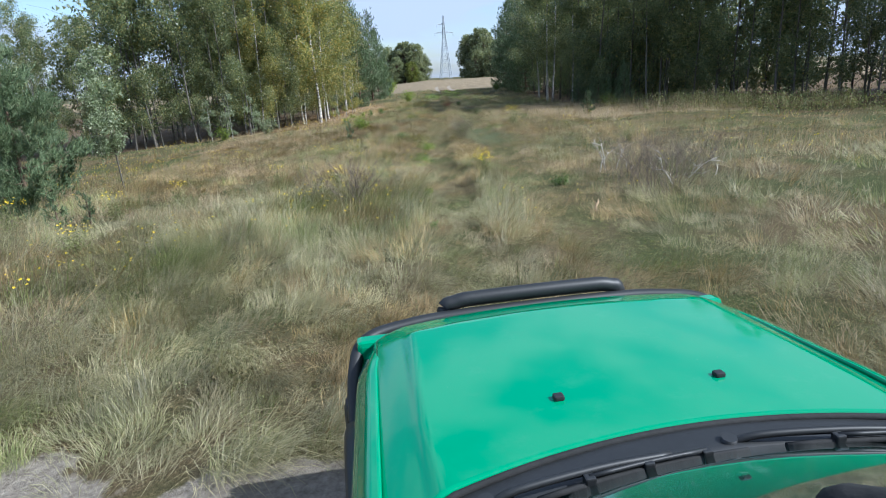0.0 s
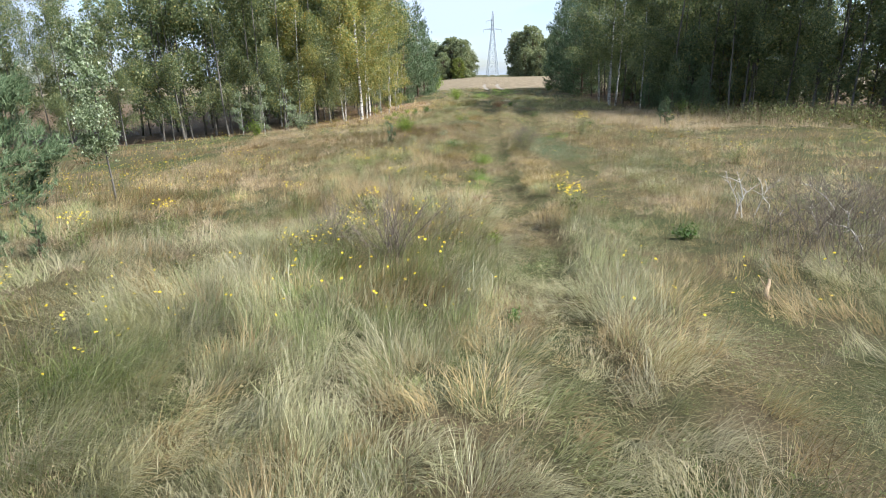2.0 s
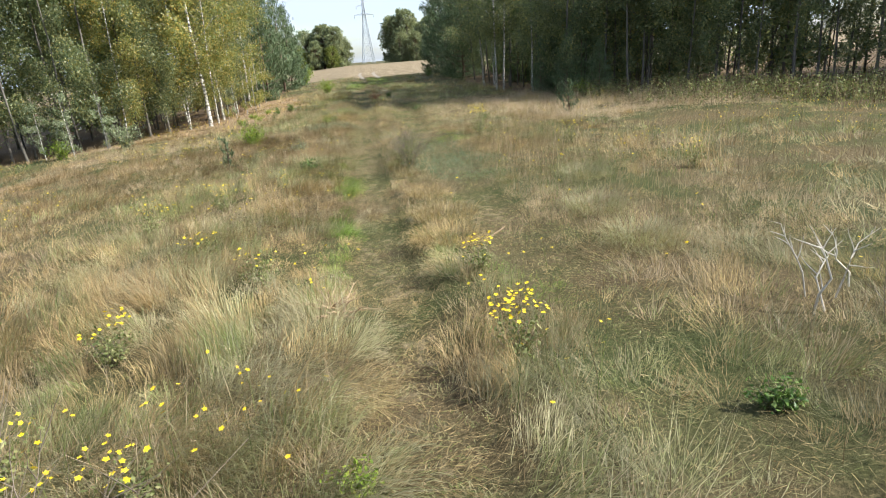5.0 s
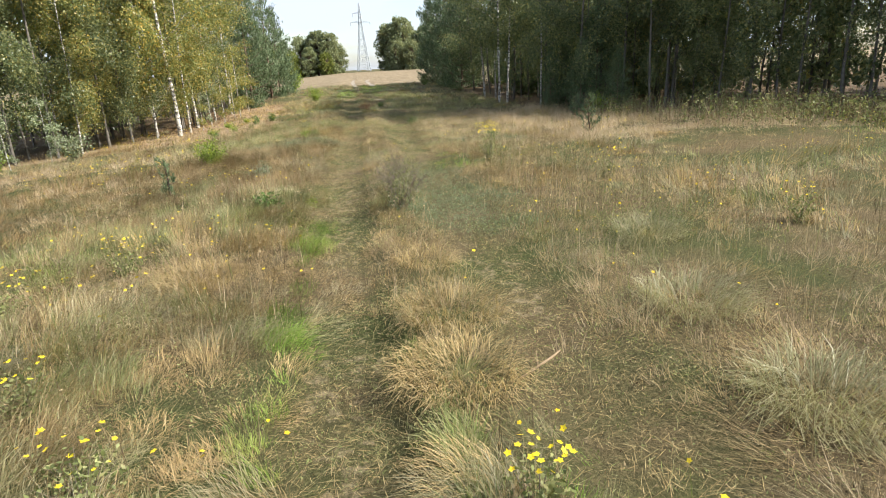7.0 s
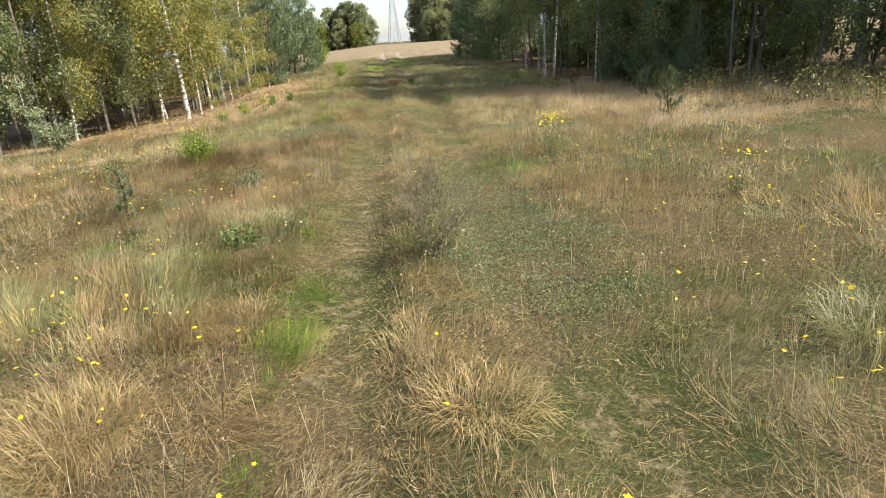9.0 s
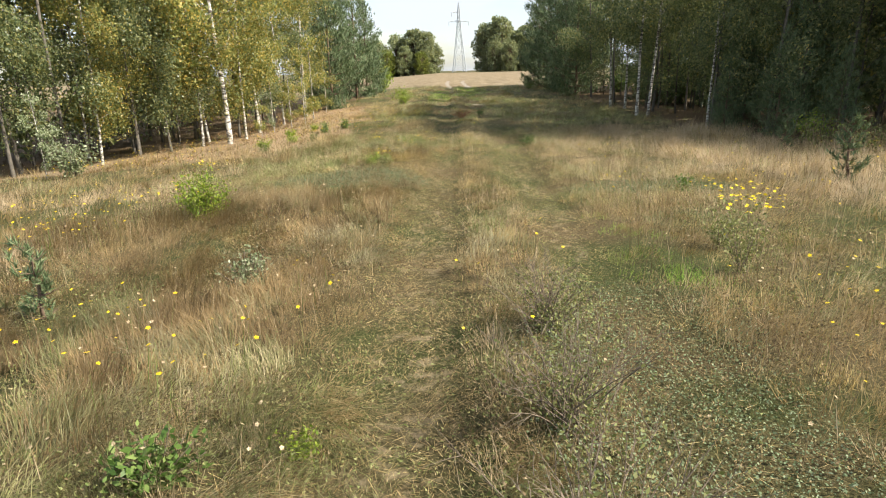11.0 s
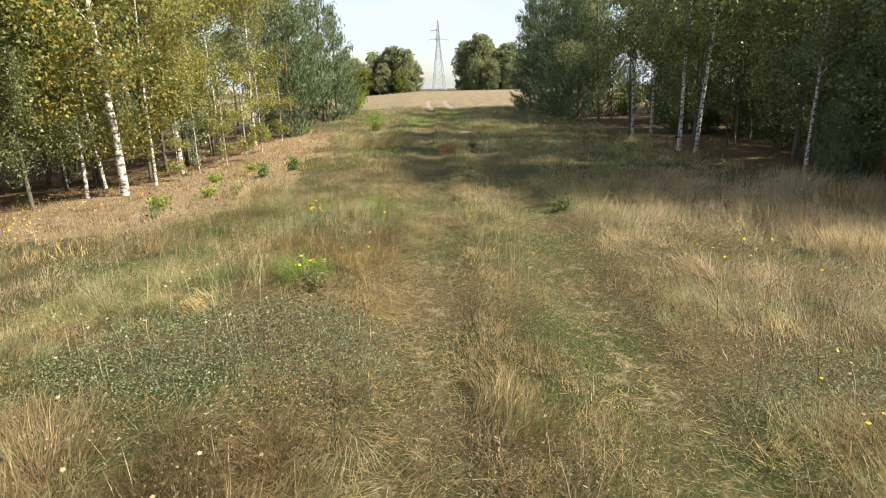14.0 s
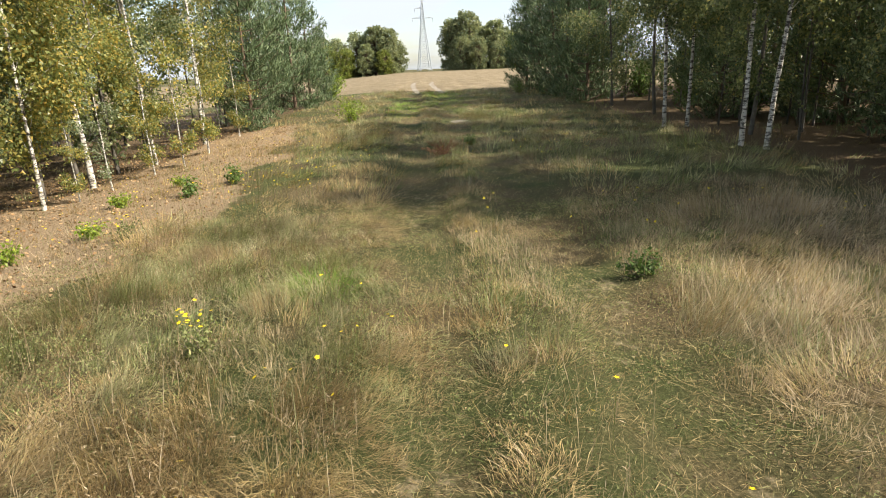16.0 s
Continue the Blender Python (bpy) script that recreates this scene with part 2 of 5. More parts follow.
PINE_BARK = plain("pine_bark", (0.15, 0.105, 0.075), 0.95, 0.2, grain=14, amount=0.3, relief=0.02)
DRY_STEM = plain("dry_stem", (0.40, 0.29, 0.18), 0.9, 0.2, grain=30, amount=0.3)
LITTER_LEAF = leafy("fallen_leaf", [(0.0, (0.13, 0.075, 0.035)), (0.5, (0.33, 0.19, 0.085)), (1.0, (0.55, 0.38, 0.22))], 0.15, 0.8)
STEEL = plain("galvanised_steel", (0.42, 0.45, 0.48), 0.55, 0.5, 0.6, grain=3, amount=0.1)


def birch_bark():
    m, nt, b = material("birch_bark", 0.75, 0.3)
    base = ramp(nt, noise_fac(nt, 5.0, 5, 0.6), [(0.3, (0.42, 0.38, 0.32)), (0.7, (0.74, 0.71, 0.65))])
    marks = ramp(nt, noise_fac(nt, 4.0, 5, 0.7, (1.4, 1.4, 4.0)), [(0.46, (1, 1, 1)), (0.57, (0.05, 0.05, 0.05))])
    col = mix(nt, marks, (0.045, 0.035, 0.03), base)
    nt.links.new(col, b.inputs["Base Color"])
    bump(nt, b, marks, 0.4, 0.01)
    return m


BIRCH_BARK = birch_bark()


def ground_material():
    m, nt, b = material("meadow_soil", 0.95, 0.15)

    def attr(name):
        a = nt.nodes.new("ShaderNodeAttribute")
        a.attribute_name = name
        return a.outputs["Fac"]

    def rough_mask(name, scale=6.0):
        """The mask with a ragged edge."""
        n = noise_fac(nt, scale, 6, 0.7)
        add = nt.nodes.new("ShaderNodeMath")
        add.operation = "ADD"
        nt.links.new(attr(name), add.inputs[0])
        nt.links.new(n, add.inputs[1])
        return ramp(nt, add.outputs[0], [(0.85, (0, 0, 0)), (1.0, (1, 1, 1))])

    fine = noise_fac(nt, 38, 8, 0.75)
    turf = ramp(nt, fine, [(0.25, (0.03, 0.024, 0.012)), (0.5, (0.10, 0.076, 0.038)), (0.75, (0.26, 0.195, 0.105))])
    green = ramp(nt, fine, [(0.25, (0.02, 0.028, 0.009)), (0.5, (0.052, 0.062, 0.02)), (0.75, (0.14, 0.14, 0.055))])
    col = mix(nt, ramp(nt, noise_fac(nt, 0.5, 4), [(0.4, (0, 0, 0)), (0.6, (1, 1, 1))]), turf, green)
    track = ramp(nt, noise_fac(nt, 26, 8, 0.75), [(0.25, (0.10, 0.08, 0.045)), (0.5, (0.24, 0.19, 0.115)), (0.75, (0.40, 0.33, 0.22))])
    col = mix(nt, rough_mask("rut"), col, track)
    litter = ramp(nt, noise_fac(nt, 30, 8, 0.8), [(0.25, (0.035, 0.026, 0.015)), (0.5, (0.10, 0.068, 0.038)), (0.75, (0.24, 0.165, 0.095))])
    col = mix(nt, rough_mask("litter", 2.5), col, litter)
    straw = ramp(nt, noise_fac(nt, 24, 8, 0.8), [(0.25, (0.095, 0.066, 0.038)), (0.5, (0.25, 0.18, 0.11)), (0.75, (0.44, 0.34, 0.23))])
    col = mix(nt, rough_mask("straw", 2.0), col, straw)
    field = ramp(nt, noise_fac(nt, 1.1, 9, 0.75, (1.0, 0.35, 1.0)), [(0.25, (0.11, 0.082, 0.048)), (0.5, (0.20, 0.155, 0.095)), (0.75, (0.31, 0.25, 0.165))])
    col = mix(nt, rough_mask("field", 0.8), col, field)
    sand = ramp(nt, noise_fac(nt, 18, 8, 0.7), [(0.25, (0.12, 0.10, 0.08)), (0.5, (0.26, 0.225, 0.18)), (0.75, (0.40, 0.355, 0.29))])
    col = mix(nt, rough_mask("sand", 7.0), col, sand)
    nt.links.new(col, b.inputs["Base Color"])
    bump(nt, b, fine, 0.9, 0.04)
    return m


GROUND = ground_material()


# ---- mesh helpers ----
def mesh_of(name, verts, faces, mat, smooth=False):
    """A mesh from arrays: verts (n, 3), faces (m, k)."""
    verts, faces = np.asarray(verts, np.float32), np.asarray(faces, np.int32)
    me = bpy.data.meshes.new(name)
    me.vertices.add(len(verts))
    me.vertices.foreach_set("co", verts.ravel())
    me.loops.add(faces.size)
    me.loops.foreach_set("vertex_index", faces.ravel())
    me.polygons.add(len(faces))
    me.polygons.foreach_set("loop_start", np.arange(0, faces.size, faces.shape[1], dtype=np.int32))
    if smooth:
        me.polygons.foreach_set("use_smooth", np.ones(len(faces), bool))
    me.materials.append(mat)
    me.update(calc_edges=True)
    me.validate()
    return me


def part(name, bm, mat, parent, label=""):
    """A bmesh (or mesh) as one mesh object under a thing."""
    if isinstance(bm, bpy.types.Mesh):
        me = bm
    else:
        me = bpy.data.meshes.new(name)
        bm.to_mesh(me)
        bm.free()
        me.materials.append(mat)
    ob = new(name, me)
    ob.parent = parent
    if label:
        tagged(ob, label)
    return ob


def thing(name, m, label, category, group=""):
    ob = new(name)
    ob.empty_display_size = 0.2
    ob.matrix_basis = m
    return tagged(ob, label, category, group)


def tubes(paths, sides=5):
    """Tapered tubes along paths, each (points (k, 3), radii (k)): verts and quads."""
    V, F, n = [], [], 0
    ang = np.linspace(0, 2 * np.pi, sides, endpoint=False)
    for pts, rad in paths:
        pts, rad = np.asarray(pts, float), np.asarray(rad, float)
        d = np.gradient(pts, axis=0)
        d /= np.linalg.norm(d, axis=1)[:, None] + 1e-9
        ref = np.where(np.abs(d[:, 2:3]) > 0.9, [[1.0, 0, 0]], [[0, 0, 1.0]])
        a = np.cross(d, ref)
        a /= np.linalg.norm(a, axis=1)[:, None] + 1e-9
        b = np.cross(d, a)
        ring = pts[:, None] + rad[:, None, None] * (np.cos(ang)[None, :, None] * a[:, None] + np.sin(ang)[None, :, None] * b[:, None])
        V.append(ring.reshape(-1, 3))
        k = len(pts)
        i, j = np.meshgrid(np.arange(k - 1), np.arange(sides), indexing="ij")
        j2 = (j + 1) % sides
        F.append(np.stack([i * sides + j, i * sides + j2, (i + 1) * sides + j2, (i + 1) * sides + j], -1).reshape(-1, 4) + n)
        n += k * sides
    return np.concatenate(V), np.concatenate(F)


def diamonds(c, u, v):
    """Leaf-shaped quads at centres c with half axes u (long) and v."""
    n = len(c)
    V = np.stack([c - u, c + v - 0.15 * u, c + u, c - v - 0.15 * u], 1).reshape(-1, 3)
    return V, np.arange(4 * n).reshape(n, 4)


def unit(a):
    return a / (np.linalg.norm(a, axis=-1, keepdims=True) + 1e-9)


def blades(rng, x, y, z, length, width, lean, wind, droop):
    """Bent blades of grass as kites: root, two mid points, tip."""
    n = len(x)
    base = np.stack([x, y, z], 1)
    out = np.stack([np.cos(wind), np.sin(wind), np.zeros(n)], 1)
    side = np.stack([-np.sin(wind), np.cos(wind), np.zeros(n)], 1)
    turn = rng.uniform(-1, 1, n)[:, None]
    side = unit(side + turn * out * 1.2)
    up = np.array([[0, 0, 1.0]])
    mid = base + (out * np.sin(lean)[:, None] + up * np.cos(lean)[:, None]) * (0.52 * length)[:, None]
    l2 = lean + droop
    tip = mid + (out * np.sin(l2)[:, None] + up * np.cos(l2)[:, None]) * (0.48 * length)[:, None]
    s = side * (0.5 * width)[:, None]
    V = np.stack([base - 0.5 * s, mid + s, tip, mid - s], 1).reshape(-1, 3)
    return V, np.arange(4 * n).reshape(n, 4)


# ---- ground ----
def build_ground():
    def lines(a, b, d, far, grow):
        core = list(np.arange(a, b + 1e-6, d))
        lo, hi, s = [a], [b], d
        while hi[-1] < far:
            s *= grow
            hi.append(hi[-1] + s)
            lo.append(lo[-1] - s)
        return np.array(lo[:0:-1] + core + hi[1:])

    xs, ys = lines(-6, 6, 0.17, 2600, 1.2), lines(-2, 76, 0.36, 2600, 1.16)
    X, Y = np.meshgrid(xs, ys, indexing="ij")
    x, y = X.ravel(), Y.ravel()
    nx, ny = len(xs), len(ys)
    i, j = np.meshgrid(np.arange(nx - 1), np.arange(ny - 1), indexing="ij")
    F = np.stack([i * ny + j, (i + 1) * ny + j, (i + 1) * ny + j + 1, i * ny + j + 1], -1).reshape(-1, 4)
    me = mesh_of("ground", np.stack([x, y, height(x, y)], 1), F, GROUND, True)
    lit = step(-0.6, 0.8, wooded(x, y) + 1.2 * (vnoise(x, y, 1.5, 11) - 0.5)) * (y < 72)
    masks = (("rut", ruts(x, y) * 0.34), ("litter", lit * 0.8), ("straw", strawy(x, y) * 0.75), ("field", ploughed(x, y)),
             ("sand", np.max([sandy(x, y), 0.6 * field_ruts(x, y), 0.9 * (1 - step(0.2, 0.5, np.hypot(x - 1.95, (y - 50.5) / 1.6)))], axis=0)))
    for key, val in masks:
        a = me.attributes.new(key, "FLOAT", "POINT")
        a.data.foreach_set("value", val.astype(np.float32))
    tagged(new("ground", me), "uneven meadow ground with two wheel ruts, litter and a brown field", "ground", kind="structure")


build_ground()


# ---- trees ----
def birch(seed, tall, leaves, leaf, leaf_mat, bare=0.22, spread=1.0, lean=0.0, bark=None, stout=1.0):
    """Meshes of a birch: slender stem with limbs, and hanging leafy twigs."""
    r = np.random.RandomState(seed)
    k = 9
    t = np.linspace(0, 1, k)
    wob = np.cumsum(r.normal(0, 0.05, (k, 2)), axis=0) * tall * 0.06
    wob -= wob[0]
    stem = np.stack([wob[:, 0] + lean * t * tall, wob[:, 1], t * tall], 1)
    r0 = (0.0066 * tall + 0.01) * stout
    paths = [(stem, r0 * (1 - t) ** 0.8 + 0.008)]
    paths[0][1][0] *= 1.25
    twigs = []
    n_limb = int(13 + 0.7 * tall)
    for _ in range(n_limb):
        h = bare + (0.96 - bare) * r.rand() ** 0.85
        p = np.array([np.interp(h, t, stem[:, a]) for a in range(3)])
        az = r.uniform(0, 2 * np.pi)
        reach = spread * tall * (0.06 + 0.13 * np.sin(np.pi * np.clip((h - bare) / (1.0 - bare) * 0.85 + 0.15, 0, 1))) * r.uniform(0.6, 1.2)
        rise = reach * r.uniform(0.5, 1.3)
        s = np.linspace(0, 1, 5)
        limb = p + np.stack([np.cos(az) * reach * s, np.sin(az) * reach * s, rise * (s - 0.45 * s * s)], 1)
        limb[1:] += r.normal(0, 0.04, (4, 3))
        paths.append((limb, 0.22 * r0 * (1 - s) * (1.3 - h) + 0.004))
        twigs.append((limb, reach))
    V, F = tubes(paths[:1], 6) if leaf < 0.1 else (np.zeros((0, 3)), np.zeros((0, 4), int))
    W, G = tubes(paths[len(V) > 0:], 3)
    V, F = np.concatenate([V, W]), np.concatenate([F, G + len(V)])
    trunk = mesh_of("birch_trunk", V, F, bark or BIRCH_BARK, True)
    C = []
    per = leaves // len(twigs)
    for limb, reach in twigs:
        n_tw = max(3, int(per / 34))
        for _ in range(n_tw):
            s = r.uniform(0.2, 1.0)
            p = np.array([np.interp(s, np.linspace(0, 1, 5), limb[:, a]) for a in range(3)])
            n = int(per / n_tw)
            drop = tall * r.uniform(0.035, 0.12)
            q = np.sort(r.rand(n))
            sway = r.normal(0, 0.10 * reach + 0.08, 2)
            c = p + np.stack([sway[0] * q, sway[1] * q, 0.12 * drop - drop * q], 1) + r.normal(0, 0.05 + 0.009 * tall, (n, 3)) * np.array([1, 1, 0.7])
            C.append(c)
    C = np.concatenate(C)
    C[:, 2] = np.maximum(C[:, 2], 0.35)
    high = C[:, 2] > 0.6 * tall
    stay = ~high | (r.rand(len(C)) < 0.5)
    C, high = C[stay], high[stay]
    n = len(C)
    u = unit(r.normal(0, 1, (n, 3)) + np.array([0, 0, -0.9]))
    v = unit(np.cross(u, r.normal(0, 1, (n, 3))))
    sz = (leaf * r.uniform(0.6, 1.25, n) * np.where(high, 1.3, 1.0))[:, None]
    V = np.stack([C + u * sz * 0.62, C - u * sz * 0.38 + v * sz * 0.42, C - u * sz * 0.38 - v * sz * 0.42], 1).reshape(-1, 3)
    return trunk, mesh_of("birch_crown", V, np.arange(3 * n).reshape(n, 3), leaf_mat)


def pine(seed, tall, tufts, needle, bare=0.03, wide=0.30, blades_per=9, thick=0.07):
    """Meshes of a pine: whorled branches with tufts of needles."""
    r = np.random.RandomState(seed)
    t = np.linspace(0, 1, 7)
    stem = np.stack([np.cumsum(r.normal(0, 0.02, 7)), np.cumsum(r.normal(0, 0.02, 7)), t * tall], 1)
    stem[:, :2] -= stem[0, :2]
    r0 = 0.012 * tall + 0.012
    paths = [(stem, r0 * (1 - t) + 0.008)]
    limbs = []
    levels = int(6 + tall * 1.5)
    for i in range(levels):
        h = bare + (0.99 - bare) * (i + 0.3) / levels
        prof = (1 - h) ** 0.75 * min(1.0, 0.55 + 2.2 * (h - bare))
        for _ in range(6):
            az = r.uniform(0, 2 * np.pi)
            reach = max(0.12, wide * tall * prof * r.uniform(0.65, 1.15))
            s = np.linspace(0, 1, 5)
            p = np.array([np.interp(h, t, stem[:, a]) for a in range(3)])
            rise = reach * r.uniform(0.15, 0.55) + 0.05 * tall * h
            limb = p + np.stack([np.cos(az) * reach * s, np.sin(az) * reach * s, rise * s * s], 1)
            paths.append((limb, 0.25 * r0 * (1 - s) * (1.1 - h) + 0.004))
            limbs.append((limb, reach))
    V, F = tubes(paths, 3)
    trunk = mesh_of("pine_trunk", V, F, PINE_BARK, True)
    w = np.array([l[1] for l in limbs]) + 0.15
    pick = r.choice(len(limbs), tufts, p=w / w.sum())
    s = np.clip(r.rand(tufts) ** 0.45, 0.15, 1.0)
    ss = np.linspace(0, 1, 5)
    C = np.array([[np.interp(si, ss, limbs[i][0][:, a]) for a in range(3)] for i, si in zip(pick, s)])
    out = np.array([unit(limbs[i][0][-1] - limbs[i][0][0]) for i in pick])
    C += r.normal(0, 1, (tufts, 3)) * (0.035 + 0.018 * tall) * np.array([1, 1, 0.7])
    axis = unit(0.6 * out + np.array([0, 0, 0.9]) + r.normal(0, 0.35, (tufts, 3)))
    n = tufts * blades_per
    A = np.repeat(axis, blades_per, 0)
    B = np.repeat(C, blades_per, 0) - A * (r.rand(n) * needle * 0.9)[:, None]
    d = unit(A * 0.95 + r.normal(0, 0.45, (n, 3)))
    L = needle * r.uniform(0.7, 1.2, n)[:, None]
    side = unit(np.cross(d, r.normal(0, 1, (n, 3)))) * needle * thick
    V = np.stack([B - side, B + side, B + d * L], 1).reshape(-1, 3)
    return trunk, mesh_of("pine_crown", V, np.arange(3 * n).reshape(n, 3), PINE_NEEDLE)


def tree_kind(name, meshes, label, category="tree", group=""):
    """A maker of trees of one kind: the first call builds, the rest copy."""
    kept = []

    def put(x, y, size=1.0, turn=0.0, sink=0.05, tilt=0.0):
        m = pose(x, y, float(height(x, y)) - sink, tilt, 0, turn) @ Matrix.Scale(size, 4)
        if kept:
            return copy_thing(kept[0], m)
        ob = thing(name, Matrix.Identity(4), label, category, group)
        part("trunk", meshes[0], None, ob)
        part("crown", meshes[1], None, ob)
        kept.append(ob)
        ob.matrix_basis = m
        return ob

    def first(x, y, size=1.0, turn=0.0, sink=0.05, tilt=0.0):
        if kept:
            s = kept[0].matrix_basis.to_scale()[0]
            m = pose(x, y, float(height(x, y)) - sink, tilt, 0, turn) @ Matrix.Scale(size / s, 4)
            return copy_thing(kept[0], m)
        return put(x, y, size, turn, sink, tilt)

    return first


edge_birch = [tree_kind("birch_tree", birch(11 + i, 11.5, count, size, mat, bare, 1.15, ln, bark, stout), "slender white-barked birch with %s leaves at the wood's edge" % word, group="birches of the wood edge")
              for i, (mat, bare, ln, word, bark, stout, count, size) in enumerate([(BIRCH_LEAF, 0.07, 0.0, "green", SHADED_GREY_BARK, 0.6, 19000, 0.074), (BIRCH_LEAF_YELLOW, 0.06, -0.03, "yellowing", BIRCH_BARK, 0.5, 20000, 0.084),
                                                                                     (BIRCH_LEAF, 0.09, 0.02, "green", SHADED_GREY_BARK, 0.6, 19000, 0.074), (BIRCH_LEAF_YELLOW, 0.13, 0.0, "golden green", BIRCH_BARK, 0.95, 20000, 0.084), (BIRCH_LEAF, 0.24, 0.01, "dark green", BIRCH_BARK, 0.7, 15000, 0.095)])]
inner_birch = [tree_kind("birch_tree", birch(31 + i, 12.0, 3500, 0.135, BIRCH_LEAF, 0.08, 1.3, 0, SHADED_GREY_BARK, 0.6), "thin birch with green leaves inside the wood", group="birches inside the woods") for i in range(3)]
deep_birch = [tree_kind("birch_tree", birch(36 + i, 12.0, 1700, 0.22, BIRCH_LEAF, 0.015, 1.6, 0, SHADED_GREY_BARK, 0.6), "thin birch deep inside the shady wood", group="birches inside the woods") for i in range(2)]
young_birch = [tree_kind("young_birch", birch(41 + i, 4.6, 2600, 0.075, mat, 0.14, 1.0, 0, None, 0.6), "young birch sapling with %s leaves" % word, group="young birches")
               for i, (mat, word) in enumerate([(SILVER_LEAF, "silvery grey-green"), (BIRCH_LEAF_YELLOW, "yellow and orange")])]
tall_pine = [tree_kind("pine_tree", pine(51 + i, 9.5, 1450, 0.33, 0.0, 0.28, 6), "bushy blue-green pine reaching down to the ground", group="pines of the wood edge") for i in range(2)]
near_pine = tree_kind("young_pine", pine(61, 3.4, 4300, 0.13, 0.0, 0.50, 14, 0.05), "young bushy pine with blue-green needles in the meadow", group="young pines")
seedling = tree_kind("pine_seedling", pine(62, 1.0, 60, 0.11, 0.05, 0.34, 16), "knee-high pine seedling among the dry grass", group="pine seedlings")

R = np.random.RandomState(3)

# named trees of the low side
edge_birch[3](-7.35, 38.2, 1.05, 20)
edge_birch[1](-8.35, 38.3, 0.85, 100)
edge_birch[1](-7.35, 39.9, 0.8, 210)
for x, y, s, k in ((-9.6, 36.3, 0.9, 0), (-10.8, 34.6, 0.95, 2), (-8.9, 40.2, 0.9, 1), (-7.6, 42.3, 0.75, 3), (-8.6, 43.5, 0.95, 0), (-7.4, 45.5, 0.85, 1), (-8.4, 47.5, 0.95, 2),
                   (-7.3, 49.5, 0.8, 3), (-12.6, 35.0, 1.0, 0), (-14.5, 34.2, 0.95, 2), (-16.6, 32.6, 0.8, 0), (-18.5, 31.6, 0.6, 2), (-12.0, 37.5, 0.95, 1), (-21.0, 30.4, 0.55, 0), (-10.2, 42.0, 1.0, 0),
                   (-11.8, 33.6, 0.8, 2), (-13.4, 33.2, 0.85, 0), (-15.5, 32.6, 0.9, 2), (-17.6, 30.9, 0.6, 0), (-19.8, 30.2, 0.55, 2), (-9.0, 37.2, 0.75, 2), (-8.0, 41.0, 0.7, 0), (-10.2, 35.2, 0.7, 1),
                   (-24.0, 29.0, 0.62, 1), (-27.5, 27.5, 0.6, 2), (-31.0, 25.5, 0.6, 0), (-35.0, 23.0, 0.6, 2), (-22.0, 33.0, 0.72, 0), (-26.0, 31.5, 0.68, 2), (-29.5, 30.0, 0.68, 0), (-33.5, 28.0, 0.68, 2), (-37.5, 26.0, 0.68, 0), (-20.5, 31.6, 0.62, 2), (-22.6, 30.6, 0.6, 0), (-25.6, 29.6, 0.62, 2), (-28.8, 28.4, 0.6, 0), (-32.2, 26.6, 0.62, 2), (-24.2, 32.6, 0.7, 0), (-28.0, 31.4, 0.7, 2), (-31.8, 29.4, 0.7, 0), (-35.8, 27.2, 0.7, 2)):
    edge_birch[k](x, y, s, R.uniform(0, 360), 0.05, R.uniform(-2, 2))
meadow_sapling = tree_kind("young_birch", birch(45, 4.4, 9000, 0.058, SILVER_LEAF, 0.13, 0.75, -0.02, SHADED_GREY_BARK, 0.55), "young silver-leaved birch sapling standing alone in the meadow", group="young birches")
meadow_sapling(-8.1, 14.9, 0.80, 40)
for x, y, s, k in ((-6.1, 44.2, 0.75, 1), (-6.3, 46.8, 0.9, 1), (-6.7, 41.4, 0.6, 0), (-6.4, 43.0, 0.62, 1), (-6.9, 40.4, 0.5, 1), (-9.9, 32.2, 0.5, 0), (-10.8, 31.4, 0.55, 0), (-6.5, 51.0, 0.8, 1), (-12.2, 32.2, 0.5, 0)):
    young_birch[k](x, y, s, R.uniform(0, 360))
for x, y, s, k in ((-6.6, 53.5, 0.82, 0), (-7.2, 57.5, 0.95, 1), (-6.3, 61.5, 0.9, 0), (-6.0, 65.0, 0.78, 1), (-8.6, 60.0, 1.0, 1), (-8.0, 66.5, 0.85, 0), (-5.6, 68.0, 0.5, 1)):
    tall_pine[k](x, y, s, R.uniform(0, 360))
near_pine(-9.0, 12.6, 1.05, 40)
tall_pine[0](-12.6, 14.0, 0.42, 170)
seedling(-6.9, 10.3, 0.8, 80)
seedling(-6.5, 10.6, 0.7, 10)
seedling(-3.25, 22.3, 0.75, 10)
seedling(7.1, 27.6, 1.1, 70)
seedling(7.9, 31.0, 0.9, 150)

